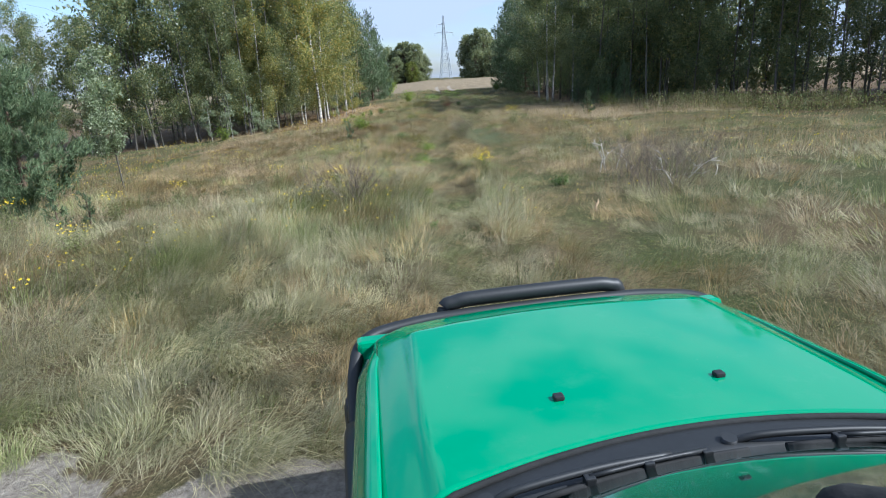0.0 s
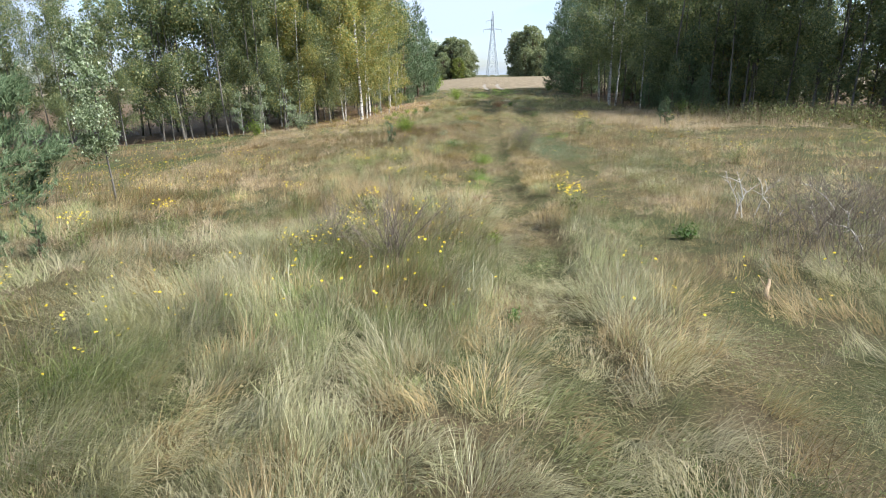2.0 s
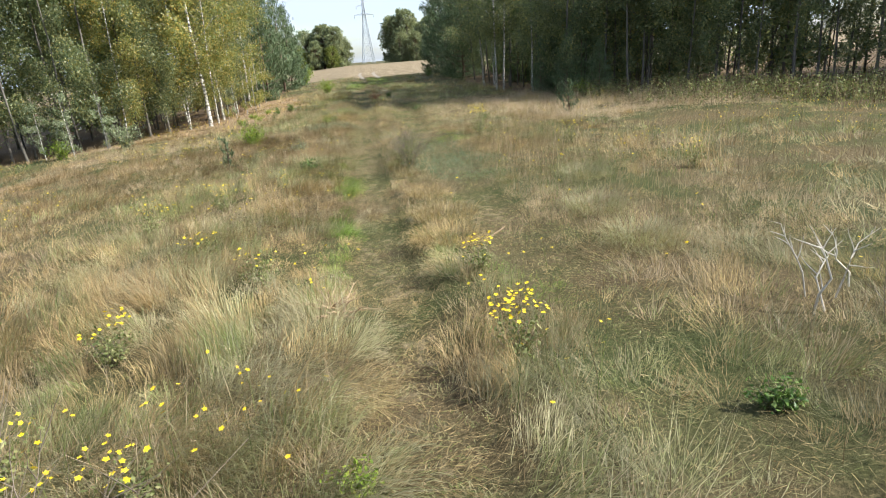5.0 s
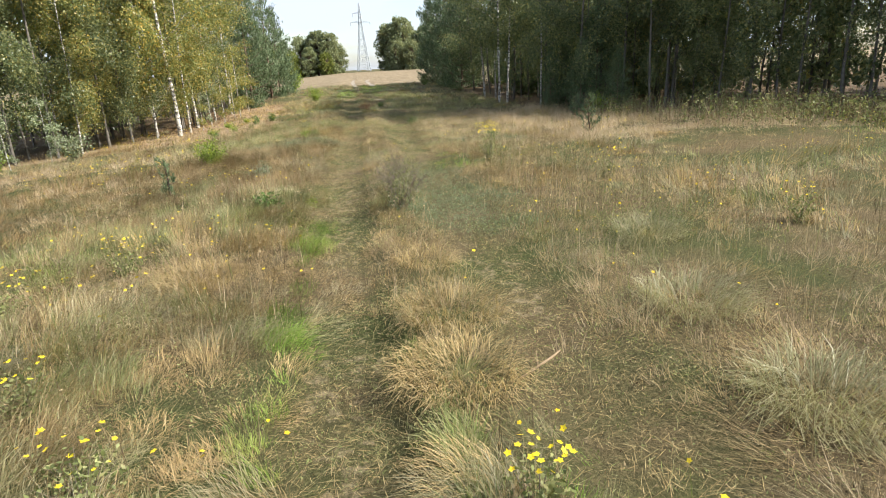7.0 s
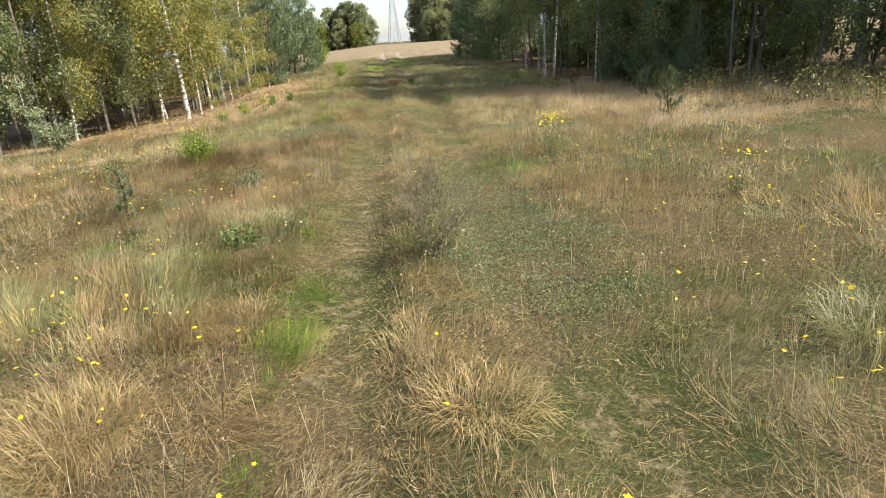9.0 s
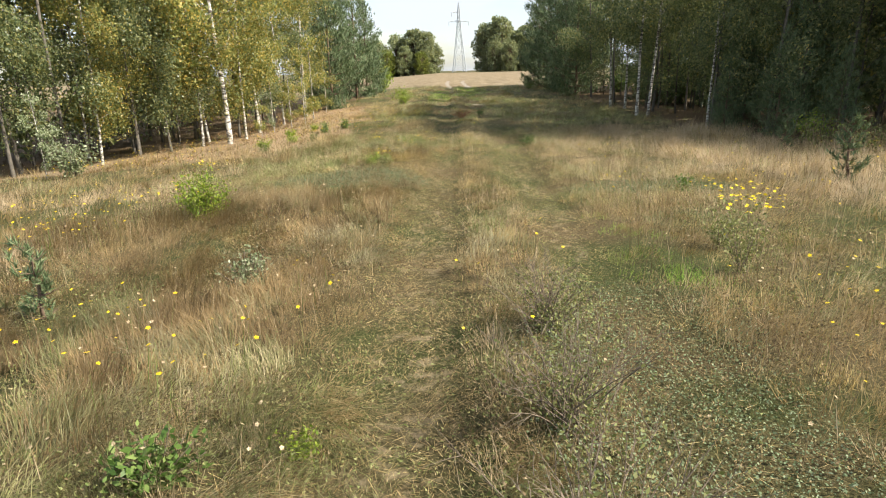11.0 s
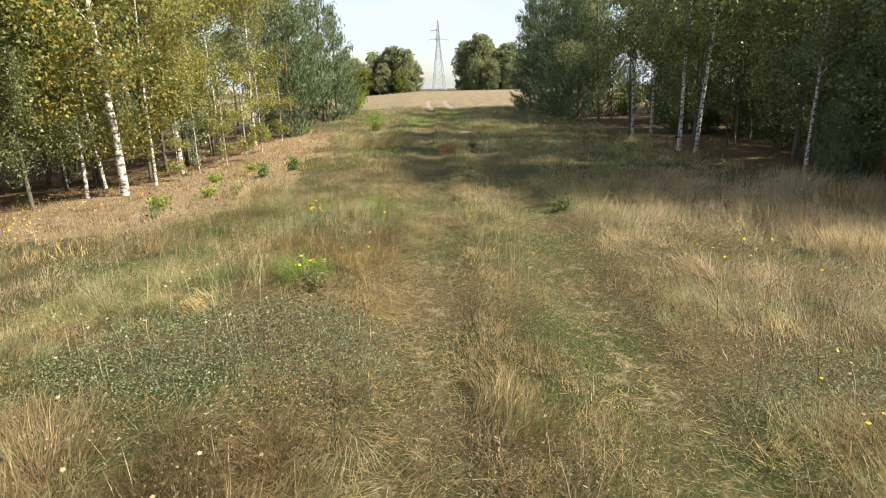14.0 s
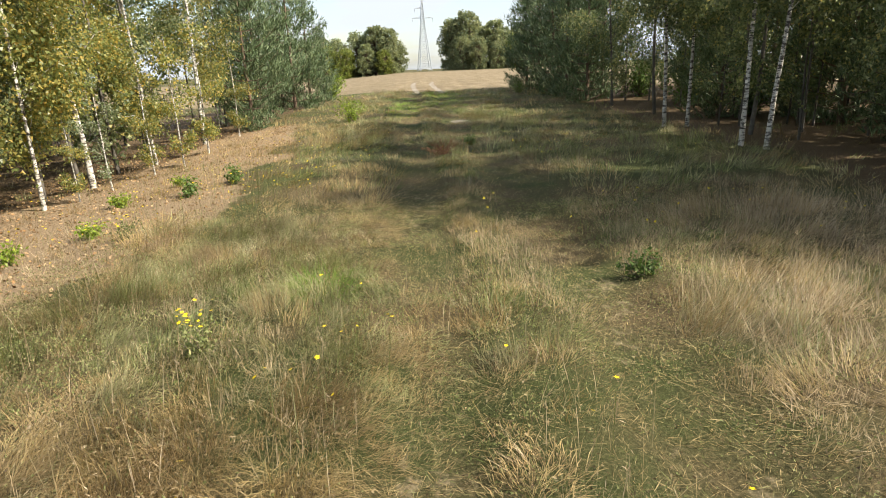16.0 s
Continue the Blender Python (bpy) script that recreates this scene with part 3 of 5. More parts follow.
# the high side
for x, y, s, k in ((7.75, 41.2, 0.85, 4), (8.0, 40.6, 0.8, 4), (8.1, 46.3, 0.9, 4), (8.7, 46.0, 0.8, 4), (9.0, 43.0, 0.95, 0), (9.6, 38.5, 0.95, 2), (8.7, 36.6, 0.85, 0), (8.3, 36.0, 0.6, 4), (9.4, 34.6, 0.9, 2), (10.6, 35.2, 0.95, 2), (12.4, 33.0, 0.9, 0),
                   (14.6, 31.0, 0.95, 2), (16.6, 29.0, 0.95, 0), (18.6, 27.4, 0.9, 2), (20.8, 25.6, 0.95, 0), (23.4, 24.0, 0.9, 2), (26.5, 22.4, 0.9, 0), (30.0, 20.0, 0.9, 2), (13.4, 34.6, 1.0, 2), (9.3, 50.0, 0.95, 0),
                   (9.0, 54.0, 0.9, 2), (17.8, 31.2, 1.0, 0), (22.0, 28.2, 1.0, 2), (11.6, 32.6, 0.75, 0), (13.6, 31.4, 0.7, 2), (15.6, 29.8, 0.75, 0), (17.6, 28.2, 0.7, 2), (19.7, 26.4, 0.75, 0), (22.2, 24.7, 0.7, 2), (25.0, 23.0, 0.75, 0), (28.2, 21.2, 0.8, 2)):
    edge_birch[k](x, y, s, R.uniform(0, 360), 0.05, R.uniform(-2, 2))
for x, y, s, k in ((9.3, 34.0, 0.3, 0), (10.6, 33.4, 0.26, 1), (9.3, 36.4, 0.34, 1), (8.5, 35.3, 0.27, 0), (8.6, 56.5, 0.85, 0), (8.4, 59.5, 0.95, 1), (8.3, 62.5, 1.0, 0), (8.2, 65.5, 1.0, 1), (8.0, 68.5, 0.85, 0), (9.8, 58.0, 1.05, 1), (9.9, 63.5, 1.1, 0), (9.4, 36.0, 0.3, 0), (10.2, 34.6, 0.45, 1)):
    tall_pine[k](x, y, s, R.uniform(0, 360))

for x, y, s in ((11.5, 41.0, 0.7), (12.5, 44.5, 0.8), (11.0, 48.5, 0.75), (13.5, 38.5, 0.7), (15.5, 42.0, 0.8), (13.8, 48.0, 0.85), (12.2, 52.5, 0.8), (17.5, 46.0, 0.85), (16.0, 36.5, 0.7), (19.5, 40.5, 0.8), (15.5, 53.0, 0.9), (21.5, 36.0, 0.75)):
    tall_pine[1](x, y, s, R.uniform(0, 360))

# deeper in the woods
def fill_wood(count, x0, x1, y0, y1, depth, seed):
    r = np.random.RandomState(seed)
    done = 0
    while done < count:
        x, y = r.uniform(x0, x1), r.uniform(y0, y1)
        d = float(wooded(x, y))
        if 1.6 < d < depth:
            small = 0.58 if x < -0.56 * y else 0.66 if x > 0 and y > 34 else 1.0
            kind = inner_birch[done % 3] if d < 6.0 else deep_birch[done % 2]
            kind(x, y, r.uniform(0.78, 1.05) * small, r.uniform(0, 360), 0.05, r.uniform(-3, 3))
            done += 1


fill_wood(90, -40, -5, 20, 60, 12, 5)
fill_wood(64, 7, 44, 14, 68, 18, 6)
fill_wood(76, 10, 42, 18, 48, 15, 7)
fill_wood(48, 9, 26, 33, 62, 14, 8)
fill_wood(26, 27, 46, 18, 40, 22, 9)


# ---- far side of the field ----
def broadleaf(seed, tall, wide, leaves, leaf, mat):
    r = np.random.RandomState(seed)
    paths = [(np.array([[0, 0, 0], [0.1, 0, tall * 0.35], [0, 0.1, tall * 0.8]]), np.array([0.03, 0.022, 0.006]) * tall)]
    C = []
    for _ in range(130):
        az, h = r.uniform(0, 2 * np.pi), r.uniform(0.05, 0.93)
        rad = wide * np.sqrt(max(0.05, 1 - abs(h - 0.42) ** 1.6 / 0.45)) * r.uniform(0.4, 1.0)
        tip = np.array([np.cos(az) * rad, np.sin(az) * rad, h * tall])
        paths.append((np.array([[0, 0, h * tall * 0.6], 0.5 * tip + [0, 0, 0.3 * h * tall], tip]), np.array([0.008, 0.006, 0.002]) * tall))
        C.append(tip + unit(r.normal(0, 1, (leaves // 130, 3))) * (r.rand(leaves // 130) ** 0.5)[:, None] * np.array([1, 1, 1.0]) * wide * r.uniform(0.14, 0.36))
    V, F = tubes(paths, 3)
    trunk = mesh_of("broadleaf_trunk", V, F, PINE_BARK, True)
    C = np.concatenate(C)
    C[:, 2] = np.maximum(C[:, 2], 0.2)
    u = unit(r.normal(0, 1, C.shape))
    v = unit(np.cross(u, r.normal(0, 1, C.shape)))
    s = leaf * r.uniform(0.6, 1.3, len(C))[:, None]
    V = np.stack([C + u * s * 0.6, C - u * s * 0.4 + v * s * 0.5, C - u * s * 0.4 - v * s * 0.5], 1).reshape(-1, 3)
    return trunk, mesh_of("broadleaf_crown", V, np.arange(3 * len(C)).reshape(-1, 3), mat)


far_tree = [tree_kind("broadleaf_tree", broadleaf(71 + i, 13.0, w, 6800, 0.44, mat), "full green broadleaf tree beyond the field", group="trees beyond the field") for i, (w, mat) in enumerate(((4.2, HAZY_FAR_LEAF), (3.6, HAZY_FAR_LEAF), (4.8, FAR_LEAF_LIGHT)))]
for x, y, s, k in ((-33, 186, 0.75, 0), (-27, 182, 0.78, 0), (-22, 184, 0.82, 1), (-18, 180, 0.75, 0), (-13, 182, 0.85, 0), (-8.5, 180, 0.92, 1), (-5.0, 178, 0.85, 1), (-24.5, 178, 0.7, 1), (-10.5, 176, 0.6, 1), (-15.5, 176, 0.55, 2), (-29, 176, 0.55, 0), (-6, 175, 0.45, 2),
                   (15, 184, 1.12, 1), (11.2, 186, 1.0, 1), (13.2, 180, 0.62, 0), (19, 188, 0.85, 1), (24, 184, 0.8, 0), (29, 188, 0.9, 1), (34, 182, 0.85, 0), (40, 186, 0.9, 0), (11.5, 182, 0.5, 0), (-3.0, 181, 0.6, 0), (-20, 177, 0.6, 2), (22, 186, 0.95, 1), (21.5, 178, 0.5, 0), (17, 178, 0.6, 0), (27, 179, 0.62, 2), (32, 178, 0.6, 1), (-38, 180, 0.75, 1)):
    far_tree[k](x, y, s, R.uniform(0, 360))

# ---- pylon ----
def pylon():
    ob = thing("power_pylon", pose(5.0, 240.0, float(height(5, 240)), 0, 0, 12), "grey steel lattice power pylon with two cross-arms beyond the field", "pylon")
    H = 23.5

    def half(h):
        return np.interp(h, [0, 0.62 * H, H], [2.1, 0.65, 0.12])

    for sx in (-1, 1):
        for sy in (-1, 1):
            hs = np.linspace(0, H, 9)
            V, F = tubes([(np.stack([sx * half(hs), sy * half(hs), hs], 1), np.full(9, 0.11))], 4)
            part("leg", mesh_of("leg", V, F, STEEL), None, ob)
    levels = np.concatenate([np.linspace(0, 0.62, 7), np.linspace(0.69, 0.96, 5)]) * H
    braces = []
    for a, b in zip(levels[:-1], levels[1:]):
        p, q = half(a), half(b)
        for s in (-1, 1):
            for e in (-1, 1):
                braces.append((np.array([[e * p, s * p, a], [-e * q, s * q, b]]), np.full(2, 0.06)))
                braces.append((np.array([[s * p, e * p, a], [s * q, -e * q, b]]), np.full(2, 0.06)))
            braces.append((np.array([[-q, s * q, b], [q, s * q, b]]), np.full(2, 0.06)))
    V, F = tubes(braces, 4)
    part("lattice_brace", mesh_of("lattice_brace", V, F, STEEL), None, ob)
    for h, reach in ((0.73 * H, 3.6), (0.86 * H, -2.6)):
        ends = (-reach, reach) if reach > 0 else (reach, 0.5)
        bits = [(np.array([[ends[0], 0, h], [0, 0, h + 0.5], [ends[1], 0, h]]), np.array([0.06, 0.1, 0.06])), (np.array([[ends[0], 0, h], [ends[1], 0, h]]), np.full(2, 0.1))]
        V, F = tubes(bits, 4)
        part("cross_arm", mesh_of("cross_arm", V, F, STEEL), None, ob)
        for e in ends:
            if abs(e) > 1:
                V, F = tubes([(np.array([[e, 0, h], [e, 0, h - 1.2]]), np.full(2, 0.09))], 5)
                part("insulator", mesh_of("insulator", V, F, STEEL), None, ob)


pylon()


# ---- grass ----
def grass_height(x, y):
    """Length of the blades of a tuft."""
    h = 0.13 + 0.24 * vnoise(x, y, 1.7, 21) + 0.12 * (vnoise(x, y, 0.6, 22) - 0.5)
    h = h * (1.45 - 0.55 * step(7, 17, y))
    inner = (x > rut_left(y)) & (x < rut_right(y))
    h = np.where(inner, h * (1.05 - 0.3 * step(12, 16, y)), h)
    h = h * (1 + 0.45 * step(3.5, 6, x) * step(24, 30, y) * (1 - step(34, 36, y)))
    h = h * (1 - 0.45 * clover_patch(x, y))
    return h * (1 - 0.55 * np.clip(ruts(x, y) * 1.2, 0, 1) * (1 - lush_patch(x, y)))


def clover_patch(x, y):
    """Low grey-green ground cover between the grass."""
    a = np.hypot((x + 1.4) / 1.3, (y - 27.9) / 1.1)
    b = np.hypot((x - 3.8) / 1.4, (y - 27.3) / 0.8)
    c = np.hypot((x - 1.6) / 1.1, (y - 19.8) / 2.6)
    return 1 - step(0.55, 1.15, np.minimum(np.minimum(a, b), c) + 0.7 * (vnoise(x, y, 0.7, 31) - 0.5))


def lush_patch(x, y):
    """Bright green short grass."""
    a = np.hypot((x - 2.35) / 0.45, (y - 23.4) / 1.6)
    b = np.hypot((x + 0.45) / 0.17, (y - 15.5) / 2.8)
    c = np.minimum(np.hypot((x - 2.0) / 1.3, (y - 61.5) / 7.5), np.hypot((x + 0.2) / 0.9, (y - 57) / 6.5))
    d = np.hypot((x - 1.35) / 0.26, (y - 13.0) / 0.9)
    e = np.hypot((x + 0.42) / 0.24, (y - 18.0) / 1.6)
    return 1 - step(0.6, 1.2, np.min([a, b, c, d, e], axis=0) + 0.6 * (vnoise(x, y, 0.5, 32) - 0.5))


def mats(x, y):
    """Patches of dry grass lying flat."""
    return step(0.60, 0.74, vnoise(x, y, 1.5, 35)) * step(11, 14, y) * (1 - step(38, 44, y))


def grass_keep(x, y):
    """How much of the grass stands here, 0..1."""
    k = 1 - 0.45 * ruts(x, y)
    k = k * (1 - sandy(x, y))
    k = k * (1 - 0.55 * strawy(x, y))
    k = k * (1 - 0.92 * step(-0.6, 1.2, wooded(x, y)))
    k = k * (1 - ploughed(x, y)) * (1 - 0.8 * clover_patch(x, y))
    k = k * (0.42 + 0.58 * step(0.36, 0.54, 0.45 * vnoise(x, y, 0.6, 23) + 0.55 * vnoise(x, y, 0.27, 29)))
    return np.maximum(k, 0.9 * lush_patch(x, y))


def greenness(x, y):
    g = 0.54 - 0.26 * step(8, 18, y) + 0.16 * step(27, 30, y) - 0.22 * step(20, 22, y) * (1 - step(26, 28, y)) * (1 - step(0, 1.5, x)) + 0.20 * step(36, 44, y) * step(-4, -1, x)
    g = g + 0.8 * (vnoise(x, y, 2.6, 24) - 0.5) + 0.8 * (vnoise(x, y, 0.8, 25) - 0.5)
    return np.clip(g, 0.05, 0.95)


def sow(seed, tufts, x0, x1, y0, y1, per, width, reach, outside=None, long=1.0):
    """Tufts of arching blades, sown over a stretch: green, silky, dry and lush apart. Each tuft has its own size, lean, tone and wilt."""
    r = np.random.RandomState(seed)
    x, y = r.uniform(x0, x1, tufts), r.uniform(y0, y1, tufts)
    ok = r.rand(tufts) < grass_keep(x, y)
    if outside:
        ok &= ~((x > outside[0]) & (x < outside[1]) & (y > outside[2]) & (y < outside[3]))
    x, y = x[ok], y[ok]
    n = len(x)
    sort = np.where(r.rand(n) < greenness(x, y) * (1 - 0.9 * strawy(x, y)), 0, 2)
    silk = np.clip(1.5 * (vnoise(x, y, 1.3, 28) - 0.30) + 0.3 * (1 - step(7, 14, y)) + 0.4 * step(2.3, 3.2, x) * (1 - step(13, 18, y)), 0, 0.85) * (1 - 0.66 * step(12, 20, y))
    sort = np.where(r.rand(n) < silk, 1, sort)
    sort = np.where(r.rand(n) < np.clip(0.8 * mats(x, y) + 0.6 * ruts(x, y) * step(10, 14, y), 0, 0.8), 2, sort)
    sort = np.where(r.rand(n) < 0.85 * lush_patch(x, y), 3, sort)
    size = np.clip(r.lognormal(-0.05, 0.36, n), 0.45, 2.0)
    own = r.normal(0, 0.5, n)
    flat = np.clip(r.normal(0.0, 0.28, n) + 0.5 * (vnoise(x, y, 0.9, 27) - 0.4), -0.3, 0.7)
    tone = np.clip(r.lognormal(-0.02, 0.24, n) * (0.78 + 0.44 * vnoise(x, y, 0.55, 61)), 0.45, 1.6)
    wilt = np.clip(r.beta(1.0, 2.2, n) * 1.1 + 0.6 * (vnoise(x, y, 0.9, 62) - 0.5), 0, 0.9)
    herby = step(19.5, 22, y) * (1 - step(26.5, 28.5, y)) * (1 - step(-0.3, 0.7, x))
    tone, wilt = tone * (1 - 0.22 * herby), np.clip(wilt + 0.4 * herby, 0, 0.95)
    count = np.maximum(3, (per * np.minimum(size, 1.5) ** 1.3 * r.uniform(0.7, 1.3, n)).astype(int))
    cx, cy = np.repeat(x, count), np.repeat(y, count)
    sort, size, own, flat, tone, wilt = (np.repeat(a, count) for a in (sort, size, own, flat, tone, wilt))
    m = len(cx)
    az = r.uniform(0, 2 * np.pi, m)
    d = reach * size * r.rand(m) ** 0.6
    bx, by = cx + np.cos(az) * d, cy + np.sin(az) * d
    h = grass_height(cx, cy) * r.uniform(0.45, 1.25, m) * long * size ** 0.7 * np.where(sort == 1, 1.25, np.where(sort == 3, 0.72, 1.0))
    wind = 0.3 + 5.5 * (vnoise(bx, by, 1.3, 26) - 0.4) + 2.2 * (vnoise(bx, by, 0.4, 63) - 0.5) + own
    wx, wy = np.cos(wind) * 0.9 + np.cos(az) * 0.45, np.sin(wind) * 0.9 + np.sin(az) * 0.45
    dirn = np.arctan2(wy, wx) + r.normal(0, 0.35, m)
    pressed = (0.8 * mats(cx, cy) + 1.1 * ruts(cx, cy)) * (sort != 3)
    lean = np.clip(np.abs(r.normal(0.52, 0.26, m)) + flat + 0.25 * (sort == 1) + pressed, 0.03, 1.45)
    droop = np.clip(r.normal(0.6, 0.3, m) + np.where(sort == 1, 0.3, 0), 0, 1.3)
    V, F = blades(r, bx, by, height(bx, by) - 0.01, h, width * r.uniform(0.6, 1.4, m) * np.where(sort == 1, 0.8, 1.0), lean, dirn, np.minimum(droop, 1.85 - lean))
    V = V.reshape(-1, 4, 3)
    return [(V[sort == k], tone[sort == k], wilt[sort == k]) for k in range(4)]


def mark(me, tone, wilt):
    """Gives each blade of a mesh its tone and wilt."""
    for key, val in (("tone", tone), ("wilt", wilt)):
        me.attributes.new(key, "FLOAT", "FACE").data.foreach_set("value", np.broadcast_to(val, len(me.polygons)).astype(np.float32))


def finish(name, chunks, mat, label, category="grass", corners=4):
    """One object of kind stuff from blades of four corners, or of three for what stays far off. A chunk may bring the tone and wilt of its blades."""
    full = [c if isinstance(c, tuple) else (c, np.ones(len(c)), np.zeros(len(c))) for c in chunks]
    V, tone, wilt = (np.concatenate([c[i] for c in full]) for i in range(3))
    if corners == 3:
        half = 0.36 * (V[:, 1] - V[:, 3])
        V = np.stack([V[:, 0] - half, V[:, 0] + half, V[:, 2]], 1)
    V = V.reshape(-1, 3)
    me = mesh_of(name, V, np.arange(len(V)).reshape(-1, corners), mat)
    mark(me, tone, wilt)
    return tagged(new(name, me), label, category, kind="stuff")


def straw_meadow():
    """Fluffy pale grass of the strip before the high wood."""
    V = np.concatenate([c[0] for c in sow(85, 6500, 2.2, 14.0, 24.5, 36.0, 26, 0.009, 0.13, None, 1.2)])
    base = V[:, 0]
    ok = np.random.RandomState(86).rand(len(V)) < step(2.2, 3.8, base[:, 0] + 1.2 * (vnoise(base[:, 0], base[:, 1], 1.5, 36) - 0.5)) * step(24.5, 27.5, base[:, 1] + 0.3 * base[:, 0] - 1.5) * (1 - clover_patch(base[:, 0], base[:, 1]))
    finish("straw_grass", [V[ok]], PLUME, "fluffy pale straw-coloured grass before the wood", corners=3)


near_low, near_high = (-3.7, 0.9, 2.5, 37.0), (0.9, 4.6, 2.5, 37.0)
core, mid = (-3.7, 4.6, 2.5, 37.0), (-12.0, 13.0, 2.0, 52.0)
sown = [sow(81, 6600, *near_low, 94, 0.0034, 0.125),
        sow(82, 3600, *near_high, 58, 0.0046, 0.13),
        sow(83, 16000, *mid, 21, 0.014, 0.17, core, 1.05),
        sow(84, 15000, -22, 30, 1.5, 72, 9, 0.034, 0.3, mid, 1.05),
        sow(88, 3600, -9.0, -3.7, 3.5, 26.0, 30, 0.008, 0.14, None, 1.0),
        sow(89, 3200, -3.0, 4.5, 37, 70, 20, 0.017, 0.16, None, 1.1)]
for k, (name, mat, label) in enumerate([("green_grass", GRASS_GREEN, "long wind-bent green meadow grass"), ("silky_grass", GRASS_SILKY, "pale silky grey-green grass lying in waves"),
                                        ("dry_grass", GRASS_DRY, "dry straw-coloured meadow grass, bent over"), ("lush_grass", GRASS_LUSH, "short bright green grass in and beside the ruts")]):
    finish(name, [sown[0][k]], mat, label)
    finish(name, [sown[i][k] for i in range(1, len(sown))], mat, label + " farther off", corners=3)


# ---- herbs and flowers ----
def sprinkle(seed, n, x0, x1, y0, y1, want):
    """Places sown over a stretch where want(x, y) lets them stand."""
    r = np.random.RandomState(seed)
    x, y = r.uniform(x0, x1, n), r.uniform(y0, y1, n)
    ok = r.rand(n) < want(x, y)
    return r, x[ok], y[ok]


def open_ground(x, y):
    return (1 - np.clip(1.3 * ruts(x, y), 0, 1)) * (1 - sandy(x, y)) * (1 - step(-1, 0, wooded(x, y))) * (1 - ploughed(x, y))


def stalks(r, x, y, tall, width, lean=0.2):
    m = len(x)
    V, _ = blades(r, x, y, height(x, y), tall, np.full(m, width), np.abs(r.normal(0, lean, m)), r.uniform(0, 6.28, m), r.uniform(0, 0.2, m))
    V = V.reshape(-1, 4, 3)
    return V, V[:, 2].copy()


def weeds():
    """Dry brown stalks with seed heads, and their side shoots."""
    r, x, y = sprinkle(91, 17000, -9, 11, 2.5, 56, lambda x, y: (1 + 1.2 * step(19, 22, y) * (1 - step(30, 33, y)) * (1 - step(0, 2, x))) * open_ground(x, y) * step(0.40, 0.62, vnoise(x, y, 2.4, 41) + 0.12 * step(6, 16, y)) * (1 - 0.7 * step(38, 46, y)))
    tall = r.uniform(0.22, 0.62, len(x))
    V, tip = stalks(r, x, y, tall, 0.007)
    out = [V]
    for _ in range(7):
        m = len(x)
        back = r.uniform(0.0, 0.45, m)[:, None]
        c = tip * (1 - back) + V[:, 0] * back + r.normal(0, 0.05, (m, 3)) * np.array([1, 1, 0.4])
        u = unit(r.normal(0, 1, (m, 3))) * r.uniform(0.005, 0.013, m)[:, None]
        v = unit(np.cross(u, r.normal(0, 1, (m, 3)))) * r.uniform(0.003, 0.007, m)[:, None]
        q, _ = diamonds(c, u, v)
        out.append(q.reshape(-1, 4, 3))
    finish("dry_weeds", out, WEED, "brown dried weeds with small seed heads", "weeds", 3)


def weed_bank():
    """A bank of tall leafy weeds before the high wood."""
    r, x, y = sprinkle(97, 9000, 8.5, 24, 14, 32, lambda x, y: open_ground(x, y) * step(-11, -6, wooded(x, y)) * step(0.30, 0.55, vnoise(x, y, 3.0, 45)))
    V, tip = stalks(r, x, y, r.uniform(0.45, 0.95, len(x)), 0.012, 0.16)
    green, brown = [], [V]
    for k in range(9):
        m = len(x)
        back = r.uniform(0.0, 0.8, m)[:, None]
        c = tip * (1 - back) + V[:, 0] * back + r.normal(0, 0.07, (m, 3)) * np.array([1, 1, 0.4])
        u = unit(r.normal(0, 1, (m, 3)) + np.array([0, 0, 0.5])) * r.uniform(0.025, 0.055, m)[:, None]
        v = unit(np.cross(u, r.normal(0, 1, (m, 3)))) * r.uniform(0.011, 0.022, m)[:, None]
        q, _ = diamonds(c, u, v)
        (brown if k % 5 == 0 else green).append(q.reshape(-1, 4, 3))
    finish("weed_stalks", brown, WEED, "tall brown weed stalks before the wood", "weeds")
    finish("weed_leaves", green, WEED_LEAF, "dull green leaves of tall weeds before the wood", "weeds")


def plumes():
    """Feathery heads of tall dry grass."""
    r, x, y = sprinkle(92, 22000, -10, 13, 5, 36, lambda x, y: open_ground(x, y) * np.clip(0.75 * step(3.0, 5, x) * step(22, 28, y) + step(0.52, 0.72, vnoise(x, y, 2.8, 42)) * step(9, 15, y), 0, 0.8))
    V, tip = stalks(r, x, y, r.uniform(0.24, 0.5, len(x)), 0.0035, 0.28)
    out = [V]
    for _ in range(5):
        m = len(x)
        back = r.uniform(-0.02, 0.32, m)[:, None]
        c = tip * (1 - back) + V[:, 1] * back + r.normal(0, 0.012, (m, 3))
        u = unit(V[:, 2] - V[:, 1] + r.normal(0, 0.12, (m, 3))) * r.uniform(0.010, 0.024, m)[:, None]
        v = unit(np.cross(u, r.normal(0, 1, (m, 3)))) * r.uniform(0.0010, 0.0024, m)[:, None]
        q, _ = diamonds(c, u, v)
        out.append(q.reshape(-1, 4, 3))
    finish("feather_grass", out, PLUME, "tall tan grass with feathery seed heads")


